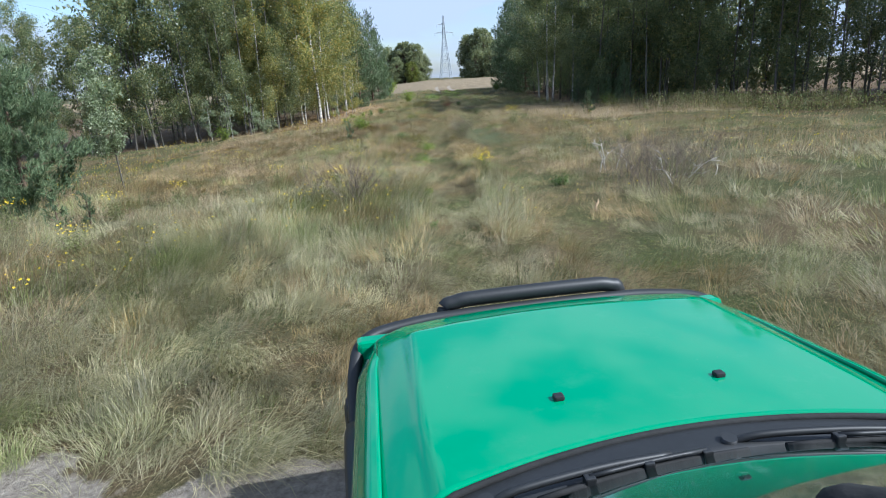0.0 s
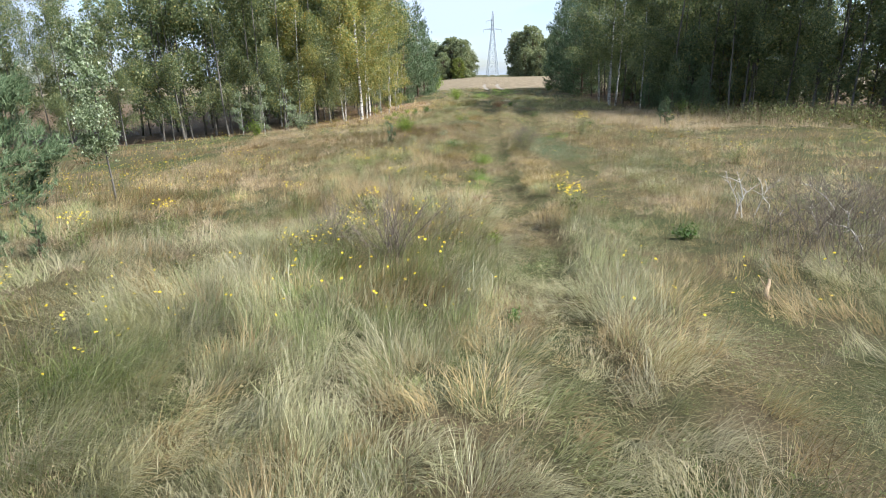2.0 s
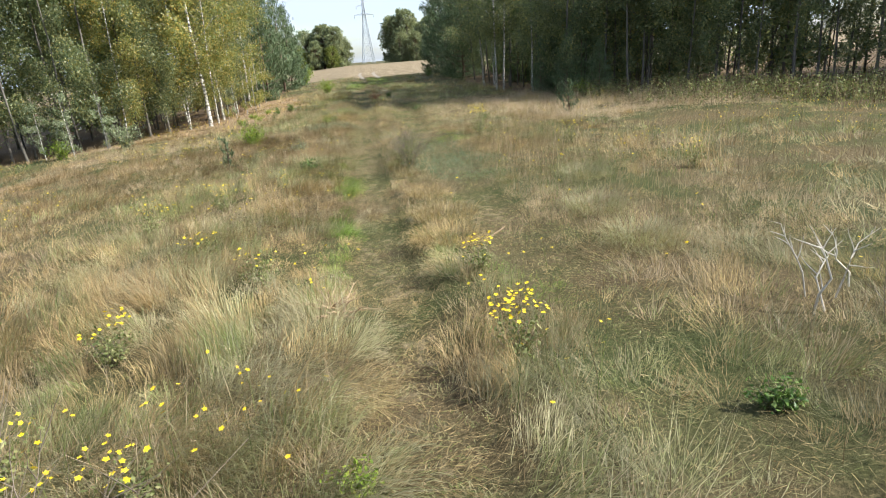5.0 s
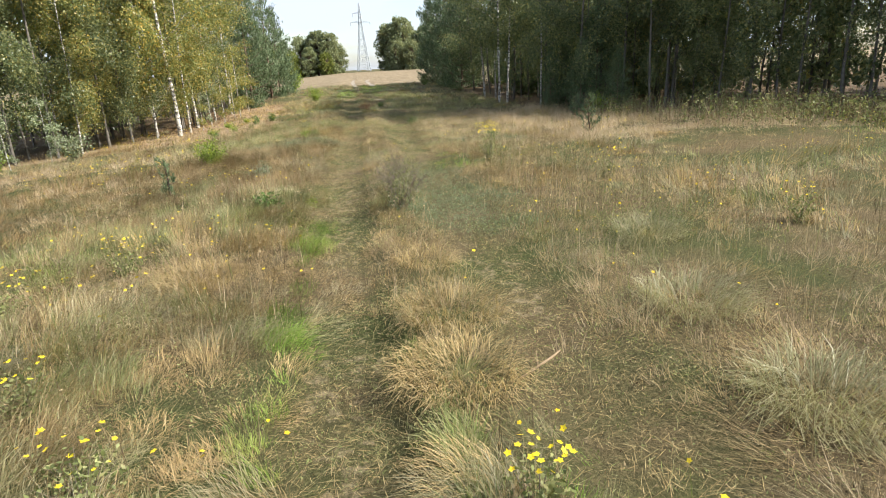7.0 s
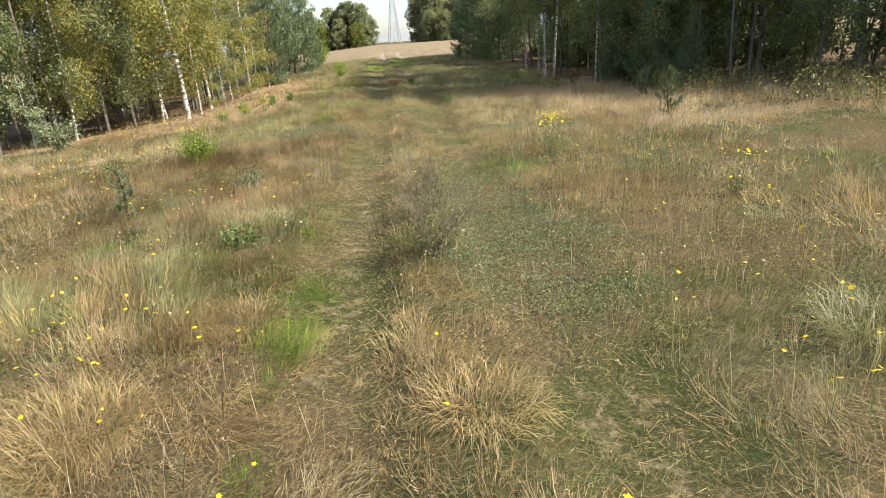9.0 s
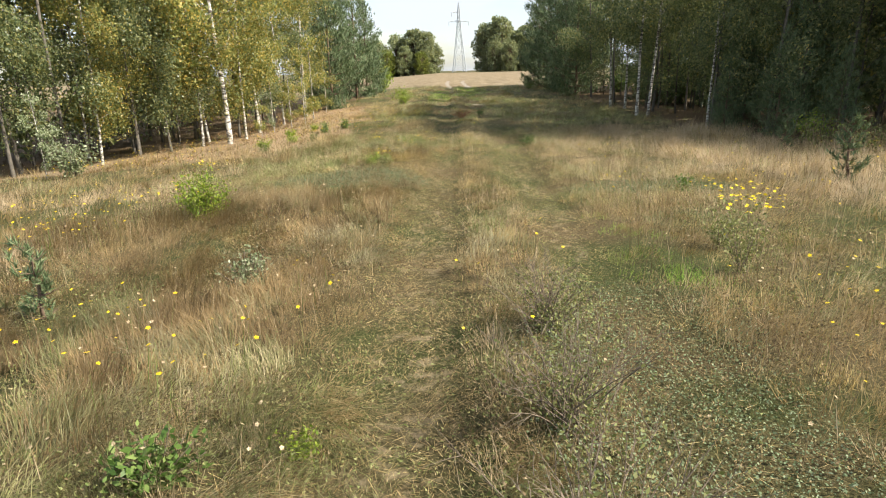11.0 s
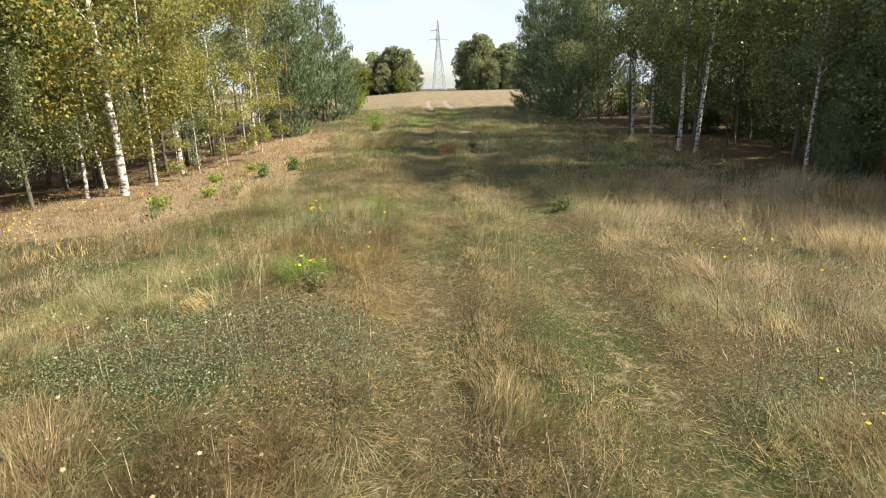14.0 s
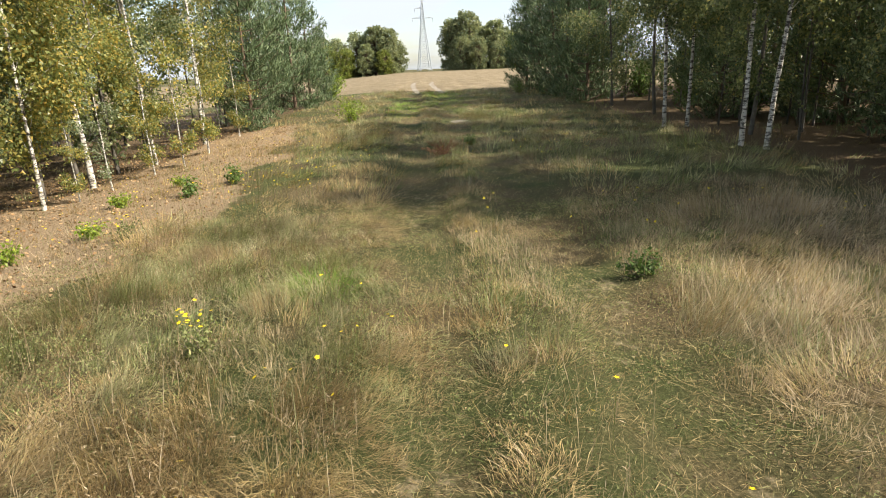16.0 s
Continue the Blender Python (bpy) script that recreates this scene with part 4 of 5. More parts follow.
def cover():
    """Small round leaves close to the ground."""
    r, x, y = sprinkle(93, 420000, -3.2, 6.2, 16.5, 30, lambda x, y: np.clip(clover_patch(x, y) * 0.95, 0, 1))
    m = len(x)
    c = np.stack([x, y, height(x, y) + r.uniform(0.01, 0.10, m)], 1)
    n = unit(np.array([0, 0, 1.0]) + r.normal(0, 0.7, (m, 3)))
    u = unit(np.cross(n, r.normal(0, 1, (m, 3))))
    v = np.cross(n, u)
    s = r.uniform(0.004, 0.0095, m)[:, None]
    q, _ = diamonds(c, u * s, v * s * 0.8)
    finish("clover_cover", [q.reshape(-1, 4, 3)], CLOVER, "low grey-green clover leaves between the grass", "ground cover")


def petals(r, c, size):
    """Five petals round each point."""
    out = []
    m = len(c)
    tilt = unit(np.array([0, 0, 1.0]) + r.normal(0, 0.35, (m, 3)))
    a = unit(np.cross(tilt, r.normal(0, 1, (m, 3))))
    b = np.cross(tilt, a)
    s = (size * r.uniform(0.7, 1.25, m))[:, None]
    for k in range(5):
        d = math.cos(k * 1.2566) * a + math.sin(k * 1.2566) * b
        e = -math.sin(k * 1.2566) * a + math.cos(k * 1.2566) * b
        q, _ = diamonds(c + d * s * 0.55 + tilt * s * 0.12, d * s * 0.5, e * s * 0.36)
        out.append(q.reshape(-1, 4, 3))
    return np.concatenate(out)


def wild_flowers():
    """Single yellow heads on thin stalks, in loose drifts."""
    def want(x, y):
        drift = step(0.40, 0.62, vnoise(x, y, 2.2, 43))
        return open_ground(x, y) * drift * np.where(x < -0.6, 1.0, 0.35) * (1 + 1.0 * (x < -1) * step(7, 9, y) * (1 - step(18, 22, y))) * (1 - 0.6 * step(34, 44, y)) * step(4.5, 7, y)
    r, x, y = sprinkle(94, 8500, -12, 12, 4, 46, want)
    x, y = np.repeat(x, 2) + r.normal(0, 0.09, 2 * len(x)), np.repeat(y, 2) + r.normal(0, 0.09, 2 * len(y))
    V, tip = stalks(r, x, y, r.uniform(0.3, 0.58, len(x)), 0.004, 0.15)
    finish("flower_stalks", [V], GRASS_GREEN, "thin green stalks of wild meadow flowers", "flowers")
    finish("wild_flowers", [petals(r, tip, 0.015)], PETAL, "small yellow wild flowers scattered through the meadow", "flowers")


def thatch():
    """Broken straw and short leaves trodden flat in the ruts."""
    r, x, y = sprinkle(96, 120000, -1.2, 3.2, 3.5, 60, lambda x, y: np.clip(1.1 * ruts(x, y), 0, 0.9) * (1 - sandy(x, y)) * (1 - 0.5 * step(34, 44, y)))
    m = len(x)
    c = np.stack([x, y, height(x, y) + r.uniform(0.004, 0.04, m)], 1)
    a = r.uniform(0, 2 * np.pi, m)
    u = np.stack([np.cos(a), np.sin(a), r.normal(0, 0.22, m)], 1) * r.uniform(0.015, 0.06, m)[:, None]
    v = np.stack([-np.sin(a), np.cos(a), r.normal(0, 0.3, m)], 1) * r.uniform(0.0009, 0.0022, m)[:, None]
    q, _ = diamonds(c, u, v)
    q = q.reshape(-1, 4, 3)
    green = r.rand(m) < 0.12 + 0.35 * step(0.4, 0.7, vnoise(x, y, 0.9, 33))
    finish("trodden_straw", [q[~green]], GRASS_DRY, "broken straw trodden flat in the wheel ruts", "straw")
    finish("trodden_leaves", [q[green]], GRASS_GREEN, "short green leaves trodden flat in the wheel ruts", "grass")


def lying_straw():
    """Old straw and fallen blades that cover the soil between the tufts."""
    r, x, y = sprinkle(103, 190000, -4.2, 3.4, 2.9, 38, lambda x, y: (1 - sandy(x, y)) * (1 - 0.6 * clover_patch(x, y)) * (1 - 0.9 * lush_patch(x, y)) * (0.45 + 0.55 * step(8, 13, y)) * np.where(x > 0.9, 0.5, 1.0))
    m = len(x)
    turn = 5.5 * vnoise(x, y, 0.8, 64) + 4.0 * vnoise(x, y, 0.3, 65) + r.normal(0, 0.55, m)
    V, _ = blades(r, x, y, height(x, y) + r.uniform(0.005, 0.06, m), r.uniform(0.07, 0.22, m), r.uniform(0.0020, 0.0042, m), np.clip(r.normal(1.38, 0.16, m), 0.7, 1.62), turn, np.clip(r.normal(0.15, 0.15, m), 0, 0.4))
    V = V.reshape(-1, 4, 3)
    tone = np.clip(r.lognormal(0, 0.2, m) * (0.75 + 0.5 * vnoise(x, y, 0.5, 66)), 0.4, 1.5)
    wilt = np.clip(r.beta(1.2, 2.0, m) + 0.5 * (vnoise(x, y, 0.7, 67) - 0.5), 0, 0.9)
    green = r.rand(m) < np.clip(0.55 * greenness(x, y) + 0.2 * (1 - step(8, 14, y)), 0, 0.8)
    finish("lying_straw", [(V[~green], tone[~green], wilt[~green])], GRASS_DRY, "old straw lying flat and tangled on the ground", "straw", 3)
    finish("lying_grass", [(V[green], tone[green], wilt[green])], GRASS_GREEN, "fallen olive blades of grass tangled on the ground", "grass", 3)


def herbs():
    """Small leaves of low herbs, in clumps, brown and olive."""
    def want(x, y):
        clump = step(0.40, 0.62, 0.5 * vnoise(x, y, 0.9, 46) + 0.5 * vnoise(x, y, 0.35, 47))
        return (0.12 + 0.88 * clump) * (1 - sandy(x, y)) * (1 - 0.6 * ruts(x, y)) * (0.28 + 0.72 * step(12, 19, y)) * (1 - 0.7 * strawy(x, y)) * (1 + 0.8 * step(19, 22, y) * (1 - step(29, 32, y)) * (1 - step(0.2, 1.5, x)))
    r, x, y = sprinkle(98, 600000, -4.6, 5.2, 3.2, 37, want)
    m = len(x)
    tall = (0.05 + 0.26 * vnoise(x, y, 0.4, 48)) * (0.6 + 0.4 * step(10, 20, y))
    c = np.stack([x, y, height(x, y) + 0.01 + tall * r.rand(m)], 1)
    u = unit(r.normal(0, 1, (m, 3)) + np.array([0, 0, 0.4])) * r.uniform(0.007, 0.017, m)[:, None]
    v = unit(np.cross(u, r.normal(0, 1, (m, 3)))) * r.uniform(0.003, 0.007, m)[:, None]
    V = np.stack([c + u, c - 0.6 * u + v, c - 0.6 * u - v], 1)
    green = r.rand(m) < np.clip(greenness(x, y) + 0.08, 0, 1)
    for name, pick, mat, label in (("olive_herbs", green, WEED_LEAF, "small olive-green leaves of low meadow herbs"), ("brown_herbs", ~green, WEED, "small brown leaves of dried meadow herbs")):
        W = V[pick].reshape(-1, 3)
        tagged(new(name, mesh_of(name, W, np.arange(len(W)).reshape(-1, 3), mat)), label, "herbs", kind="stuff")


def fluff():
    """Mounds of fine dry grass, tan or russet, and the dark hollows between them."""
    def want(x, y):
        drift = step(0.42, 0.60, 0.6 * vnoise(x, y, 1.4, 51) + 0.4 * vnoise(x, y, 0.5, 52))
        return open_ground(x, y) * (0.08 + 0.92 * drift) * (0.25 + 0.75 * step(7, 13, y)) * (1 - 0.6 * step(33, 37, y)) * (1 - clover_patch(x, y)) * (1 - lush_patch(x, y))
    r, x, y = sprinkle(99, 15000, -9.5, 6.5, 3.5, 38, want)
    brown = r.rand(len(x)) < np.clip(0.06 + 0.16 * step(10, 18, y) + 1.5 * (vnoise(x, y, 1.7, 53) - 0.5) + 0.35 * step(19, 21, y) * (1 - step(25, 28, y)), 0.05, 0.9)
    size, own = r.uniform(0.6, 1.3, len(x)), r.uniform(-1.3, 1.3, len(x))
    tuft = 24
    x, y, brown, size, own = (np.repeat(a, tuft) for a in (x, y, brown, size, own))
    m = len(x)
    az = r.uniform(0, 2 * np.pi, m)
    d = 0.11 * size * np.sqrt(r.rand(m))
    bx, by = x + np.cos(az) * d, y + np.sin(az) * d
    h = size * r.uniform(0.10, 0.27, m) * (0.7 + 0.6 * vnoise(bx, by, 1.1, 54))
    wind = 0.3 + 7.0 * (vnoise(bx, by, 1.9, 26) - 0.4) + own
    dirn = np.arctan2(np.sin(wind) + 0.8 * np.sin(az), np.cos(wind) + 0.8 * np.cos(az)) + r.normal(0, 0.3, m)
    lean = np.clip(r.normal(0.55, 0.3, m), 0.05, 1.3)
    V, _ = blades(r, bx, by, height(bx, by) - 0.01, h, np.where(bx < -4.4, 0.0085, 0.0050) * r.uniform(0.6, 1.4, m), lean, dirn, np.clip(r.normal(0.4, 0.25, m), 0, 0.7))
    V = V.reshape(-1, 4, 3)
    finish("tan_tufts", [V[~brown]], PLUME, "fluffy mounds of fine tan dry grass", corners=3)
    finish("russet_tufts", [V[brown]], RUSSET, "mounds of russet-brown withered grass", corners=3)


def seed_clocks():
    """Pale round seed heads on thin stalks among the withered herbs."""
    r, x, y = sprinkle(101, 1500, -4.5, 4.5, 18, 31, lambda x, y: open_ground(x, y) * step(0.50, 0.66, vnoise(x, y, 1.2, 55)))
    V, tip = stalks(r, x, y, r.uniform(0.16, 0.34, len(x)), 0.004, 0.2)
    finish("seed_heads", [V, petals(r, tip, 0.013)], PLUME, "small pale round seed heads among withered herbs", "weeds")


straw_meadow()
fluff()
seed_clocks()
lying_straw()
herbs()
thatch()
weed_bank()
weeds()
plumes()
cover()
wild_flowers()


# ---- bushes and shrubs ----
def bush_meshes(seed, wide, tall, leaves, leaf, mat, stems=22, girth=0.006):
    """Leafy bush: stems from the root, leaves along them."""
    r = np.random.RandomState(seed)
    paths, C = [], []
    for _ in range(stems):
        az, out = r.uniform(0, 2 * np.pi), wide * 0.5 * np.sqrt(r.rand())
        top = tall * r.uniform(0.6, 1.05) * (1 - 0.35 * (out / (0.5 * wide)) ** 2)
        s = np.linspace(0, 1, 4)
        p = np.stack([np.cos(az) * out * s ** 1.2, np.sin(az) * out * s ** 1.2, top * s], 1) + r.normal(0, 0.01 * tall, (4, 3))
        p[0] = (r.normal(0, 0.03), r.normal(0, 0.03), 0)
        paths.append((p, 0.4 * girth + girth * tall * (1 - s)))
        n = leaves // stems
        q = r.uniform(0.15, 1.02, n)
        C.append(np.stack([np.interp(q, s, p[:, a]) for a in range(3)], 1) + r.normal(0, 0.05 * wide + 0.02, (n, 3)))
    C = np.concatenate(C)
    C[:, 2] = np.maximum(C[:, 2], 0.02)
    u = unit(r.normal(0, 1, C.shape) + np.array([0, 0, 0.3]))
    v = unit(np.cross(u, r.normal(0, 1, C.shape)))
    z = leaf * r.uniform(0.6, 1.25, len(C))[:, None]
    V, F = tubes(paths, 4)
    W, G = diamonds(C, u * z * 0.5, v * z * 0.26)
    return mesh_of("bush_stems", V, F, TWIG), mesh_of("bush_leaves", W, G, mat)


def bush(name, x, y, meshes, label, category="bush", group="", size=1.0):
    ob = thing(name, pose(x, y, float(height(x, y)) - 0.02, 0, 0, 37 * x) @ Matrix.Scale(size, 4), label, category, group)
    part("stalk_tuft", meshes[0], None, ob)
    part("foliage", meshes[1], None, ob)
    return ob


def twig_meshes(seed, wide, tall, stems, mat, r0=0.006, forks=4, arch=0.3, root=0.05, wiggle=0.012):
    """A bare shrub: stems that fork into thin twigs."""
    r = np.random.RandomState(seed)
    paths = []
    for _ in range(stems):
        az, out = r.uniform(0, 2 * np.pi), wide * 0.5 * r.rand() ** 0.6
        s = np.linspace(0, 1, 6)
        p = np.stack([np.cos(az) * out * s, np.sin(az) * out * s, tall * r.uniform(0.55, 1.05) * (s - arch * s * s) / (1 - arch)], 1)
        p += np.cumsum(r.normal(0, wiggle * tall, (6, 3)), axis=0)
        p[:, :2] += r.normal(0, root * wide, 2)
        p[0, 2] = -0.02
        rad = r0 * r.uniform(0.6, 1.3) * (1 - 0.85 * s)
        paths.append((p, rad))
        for _ in range(forks):
            q = r.uniform(0.25, 0.9)
            base = np.array([np.interp(q, s, p[:, a]) for a in range(3)])
            d = unit(p[-1] - p[0] + r.normal(0, 0.55 * tall, 3)) * tall * r.uniform(0.12, 0.34)
            w = np.linspace(0, 1, 4)
            paths.append((base + w[:, None] * d + np.cumsum(r.normal(0, 0.008 * tall, (4, 3)), axis=0) * (w > 0)[:, None], 0.5 * r0 * (1 - 0.8 * w)))
    V, F = tubes(paths, 4)
    return mesh_of("twigs", V, F, mat)


def dead_wood(x, y, wide, tall, count, seed, turn):
    """Bleached branches, each with its own forks, sprawling from one place."""
    ob = thing("dead_branches", pose(x, y, float(height(x, y)), 0, 0, turn), "bleached dead branches sticking up out of the grass", "branches")
    for k in range(count):
        part("branch", twig_meshes(seed + k, wide, tall, 1, DEADWOOD, 0.012, 5, 0.38, 0.25, 0.065), None, ob)


def stem_shrub(name, x, y, wide, tall, stems, mat, r0, forks, seed, label, sprigs=0):
    """A shrub whose forked stems are each a part."""
    ob = thing(name, pose(x, y, float(height(x, y))), label, "shrub")
    for k in range(stems):
        part("stem", twig_meshes(seed + k, wide, tall, 1, mat, r0, forks), None, ob)
    if sprigs:
        part("foliage", bush_meshes(seed + 40, wide, tall, sprigs, 0.026, WEED_LEAF, 20, 0.002)[1], None, ob)


def shrub(name, x, y, mesh, label, turn=0.0):
    ob = new(name, mesh)
    ob.matrix_basis = pose(x, y, float(height(x, y)), 0, 0, turn)
    return tagged(ob, label, "shrub")


stem_shrub("bare_shrub", -1.40, 9.35, 1.7, 1.0, 46, TWIG, 0.005, 6, 700, "bare grey-brown twiggy shrub standing in pale grass")
stem_shrub("bare_shrub", -2.3, 10.4, 1.0, 0.7, 22, TWIG, 0.004, 5, 760, "small bare twiggy shrub beside yellow flowers")
for k, (y, w, h) in enumerate(((19.3, 1.0, 0.62), (20.4, 1.1, 0.6), (21.6, 1.0, 0.5))):
    stem_shrub("low_shrub", 0.85 + 0.07 * k, y, w, h, 44, TWIG, 0.004, 6, 800 + 50 * k, "low dark twiggy shrub between the wheel ruts", sprigs=1400)
stem_shrub("low_shrub", 0.9, 42.0, 1.3, 0.35, 50, RED_WEED, 0.006, 6, 960, "low reddish-brown weeds between the wheel ruts")
shrub("dark_brushwood", 3.55, 9.9, twig_meshes(206, 1.3, 0.85, 110, TWIG, 0.004, 7, 0.4, 0.3, 0.03), "tangle of dark thin brushwood beside the track")
shrub("dark_brushwood", 4.5, 10.8, twig_meshes(207, 1.3, 0.75, 90, TWIG, 0.004, 7, 0.4, 0.3, 0.03), "tangle of dark thin brushwood beside the track")
dead_wood(3.5, 11.5, 1.1, 0.60, 6, 600, 0)
dead_wood(4.55, 10.6, 1.5, 0.55, 9, 620, 60)
shrub("stem_tuft", -0.42, 12.6, twig_meshes(210, 0.75, 0.2, 45, DRY_STEM, 0.009, 2, 0.5), "heap of cut light brown stems beside the rut")

def log(x, y, long, rad, turn, label):
    r = np.random.RandomState(int(100 * long))
    s = np.linspace(0, 1, 7)
    p = np.stack([long * (s - 0.5), 0.02 * np.sin(5 * s), rad + 0.06 * s], 1)
    V, F = tubes([(p, rad * (1.1 - 0.5 * s) * r.uniform(0.9, 1.1, 7)), (np.array([[0.05, 0, rad], [0.12, 0.08, rad + 0.1]]), np.array([0.4, 0.15]) * rad)], 8)
    ob = new("dead_log", mesh_of("dead_log", V, F, DRY_STEM, True))
    ob.matrix_basis = pose(x, y, float(height(x, y)) + 0.02, 0, -18, turn)
    tagged(ob, label, "log")


log(2.4, 8.7, 0.26, 0.022, 75, "short grey weathered log at the edge of the rut")
log(1.35, 14.4, 0.5, 0.011, 20, "thin broken branch lying on flattened grass")

lime = bush_meshes(221, 0.8, 0.75, 2600, 0.046, BUSH_LEAF, 34)
bush("lime_bush", -3.25, 25.75, lime, "round lime-green leafy bush in the dry meadow")
small_green = [bush_meshes(222 + i, 0.55, 0.38, 420, 0.065, DARK_BUSH_LEAF if i else BUSH_LEAF, 14) for i in range(2)]
for x, y, s, k in ((-5.35, 35.7, 1.0, 0), (-4.75, 36.8, 0.85, 0), (-5.45, 39.2, 0.9, 0), (-4.3, 39.6, 1.1, 1), (-3.7, 40.6, 1.1, 1), (-4.9, 40.8, 0.8, 0), (-5.05, 34.6, 0.7, 1),
                   (-1.15, 20.0, 0.85, 1), (-0.55, 20.3, 0.45, 0), (-0.25, 10.4, 0.5, 0), (-0.1, 8.0, 0.45, 1), (2.2, 10.5, 0.6, 1), (1.7, 44.0, 0.8, 1), (2.4, 33.4, 0.8, 1), (3.9, 26.6, 0.9, 1)):
    bush("small_bush", x, y, small_green[k], "small fresh green leafy bush close to the ground", group="small green bushes", size=s)
bush("small_bush", -1.65, 22.8, bush_meshes(226, 0.38, 0.34, 900, 0.030, SILVER_LEAF, 22), "small grey-green leafy plant among withered herbs", size=1.25)
edge_bush = [bush_meshes(230 + i, 1.9, 1.5, 1500, 0.10, m, 34) for i, m in enumerate((DARK_BUSH_LEAF, SILVER_LEAF, BUSH_LEAF))]
# The last six stand deep in the high wood, added to close bright gaps.
for x, y, s, k in ((-9.2, 32.2, 0.75, 1), (-11.2, 31.4, 0.6, 2), (-2.2, 51.5, 0.75, 2), (9.6, 32.6, 0.6, 2), (-5.4, 69.6, 1.4, 2), (7.0, 66.5, 0.6, 0), (6.4, 63.0, 0.5, 0), (12.4, 49.0, 1.4, 0), (12.0, 53.0, 1.5, 0), (11.6, 57.5, 1.5, 0), (13.0, 61.0, 1.6, 0), (14.4, 45.0, 1.5, 0), (16.0, 41.0, 1.5, 0)):
    bush("wood_edge_bush", x, y, edge_bush[k], "leafy bush along and inside the wood", group="bushes at the wood edge", size=s)


def blossom():
    """One yellow head of five petals, radius about 1."""
    a = np.arange(5) * 2 * np.pi / 5
    out, side = np.stack([np.cos(a), np.sin(a), 0.2 + 0 * a], 1), np.stack([-np.sin(a), np.cos(a), 0 * a], 1)
    V, F = diamonds(0.55 * out, 0.5 * out, 0.38 * side)
    return mesh_of("flower_head", V, F, PETAL)


BLOSSOM = blossom()


def flower_plant(x, y, wide, tall, heads, seed, label="clump of yellow flowers on leafy green stems", size=0.016):
    """A clump of stems with leaves and yellow heads on top."""
    r = np.random.RandomState(seed)
    ob = thing("yellow_flower_clump", pose(x, y, float(height(x, y)) - 0.02), label, "flowers", "yellow flower clumps")
    st, lv = bush_meshes(seed, wide, tall * 0.9, int(300 + 500 * wide), 0.036, WEED_LEAF, 16, 0.003)
    part("stalk_tuft", st, None, ob)
    part("foliage", lv, None, ob)
    for _ in range(heads):
        a, q = r.uniform(0, 2 * np.pi), 0.5 * wide * np.sqrt(r.rand())
        head = part("flower_head", BLOSSOM, None, ob)
        head.matrix_basis = pose(math.cos(a) * q, math.sin(a) * q, tall * r.uniform(0.82, 1.08), r.normal(0, 18), r.normal(0, 18), r.uniform(0, 360)) @ Matrix.Scale(size * r.uniform(0.75, 1.25), 4)


for k, (x, y, w, h, n) in enumerate(((0.88, 11.3, 0.42, 0.5, 70), (0.95, 13.0, 0.3, 0.4, 26), (-6.2, 11.0, 0.5, 0.55, 50), (-5.3, 11.8, 0.45, 0.5, 40), (-5.6, 8.6, 0.6, 0.45, 40), (-3.6, 13.0, 0.4, 0.5, 30), (-8.0, 10.6, 0.8, 0.6, 60),
                                     (2.95, 22.7, 0.55, 0.8, 70), (3.1, 23.5, 0.4, 0.7, 30), (-2.2, 12.4, 0.45, 0.4, 22), (-2.5, 9.8, 0.7, 0.4, 45), (-1.9, 10.3, 0.5, 0.4, 30), (-1.35, 10.4, 0.4, 0.42, 20), (-2.2, 10.9, 0.4, 0.4, 20), (-2.0, 14.6, 0.5, 0.4, 24), (-4.5, 29.0, 0.5, 0.45, 40),
                                     (-1.0, 29.2, 0.3, 0.35, 14), (-1.4, 31.9, 0.35, 0.4, 22), (-3.2, 16.6, 0.6, 0.45, 30), (-2.4, 17.6, 0.5, 0.45, 24), (4.6, 20.5, 0.5, 0.55, 24), (5.6, 17.2, 0.5, 0.5, 20), (-4.0, 36.2, 0.4, 0.4, 20), (-1.2, 13.6, 0.5, 0.4, 18))):
    flower_plant(x, y, w, h, n, 300 + k)


def tussock(x, y, wide, tall, mat, seed, n, label):
    r = np.random.RandomState(seed)
    a, d = r.uniform(0, 2 * np.pi, n), 0.42 * wide * np.sqrt(r.rand(n))
    bx, by = np.cos(a) * d, np.sin(a) * d
    V, F = blades(r, bx, by, np.zeros(n), tall * r.uniform(0.7, 1.3, n), np.full(n, 0.005), np.clip(0.3 + 0.9 * r.rand(n), 0, 1.3), np.arctan2(0.8 * np.sin(a) + 0.45 * np.sin(seed), 0.8 * np.cos(a) + 0.45 * np.cos(seed)) + r.normal(0, 0.6, n), r.uniform(0.5, 1.2, n))
    me = mesh_of("grass_tussock", V, F, mat)
    mark(me, r.uniform(0.9, 1.25), 0.1)
    ob = new("grass_tussock", me)
    ob.matrix_basis = pose(x, y, float(height(x, y)) - 0.01)
    tagged(ob, label, "grass", "grass tussocks")


for k, (x, y, w, h, m) in enumerate(((0.85, 14.4, 0.95, 0.28, 0), (0.95, 15.4, 0.95, 0.30, 0), (0.9, 16.8, 0.7, 0.24, 0), (-0.7, 33.0, 0.5, 0.42, 1), (-1.15, 29.6, 0.45, 0.36, 1), (-1.5, 17.0, 0.9, 0.3, 0), (-0.8, 18.2, 0.7, 0.28, 0),
                                     (2.9, 13.6, 0.9, 0.38, 2), (3.0, 15.2, 0.9, 0.38, 2), (3.6, 17.2, 0.8, 0.34, 2))):
    mat, word = ((GRASS_DRY, "straw-coloured"), (GRASS_LUSH, "bright green"), (GRASS_SILKY, "silky grey-green"), (GRASS_GREEN, "dark green"))[m]
    tussock(x, y, w, h, mat, 400 + k, int(900 * w * w + 160), "arching tussock of %s grass beside the track" % word)


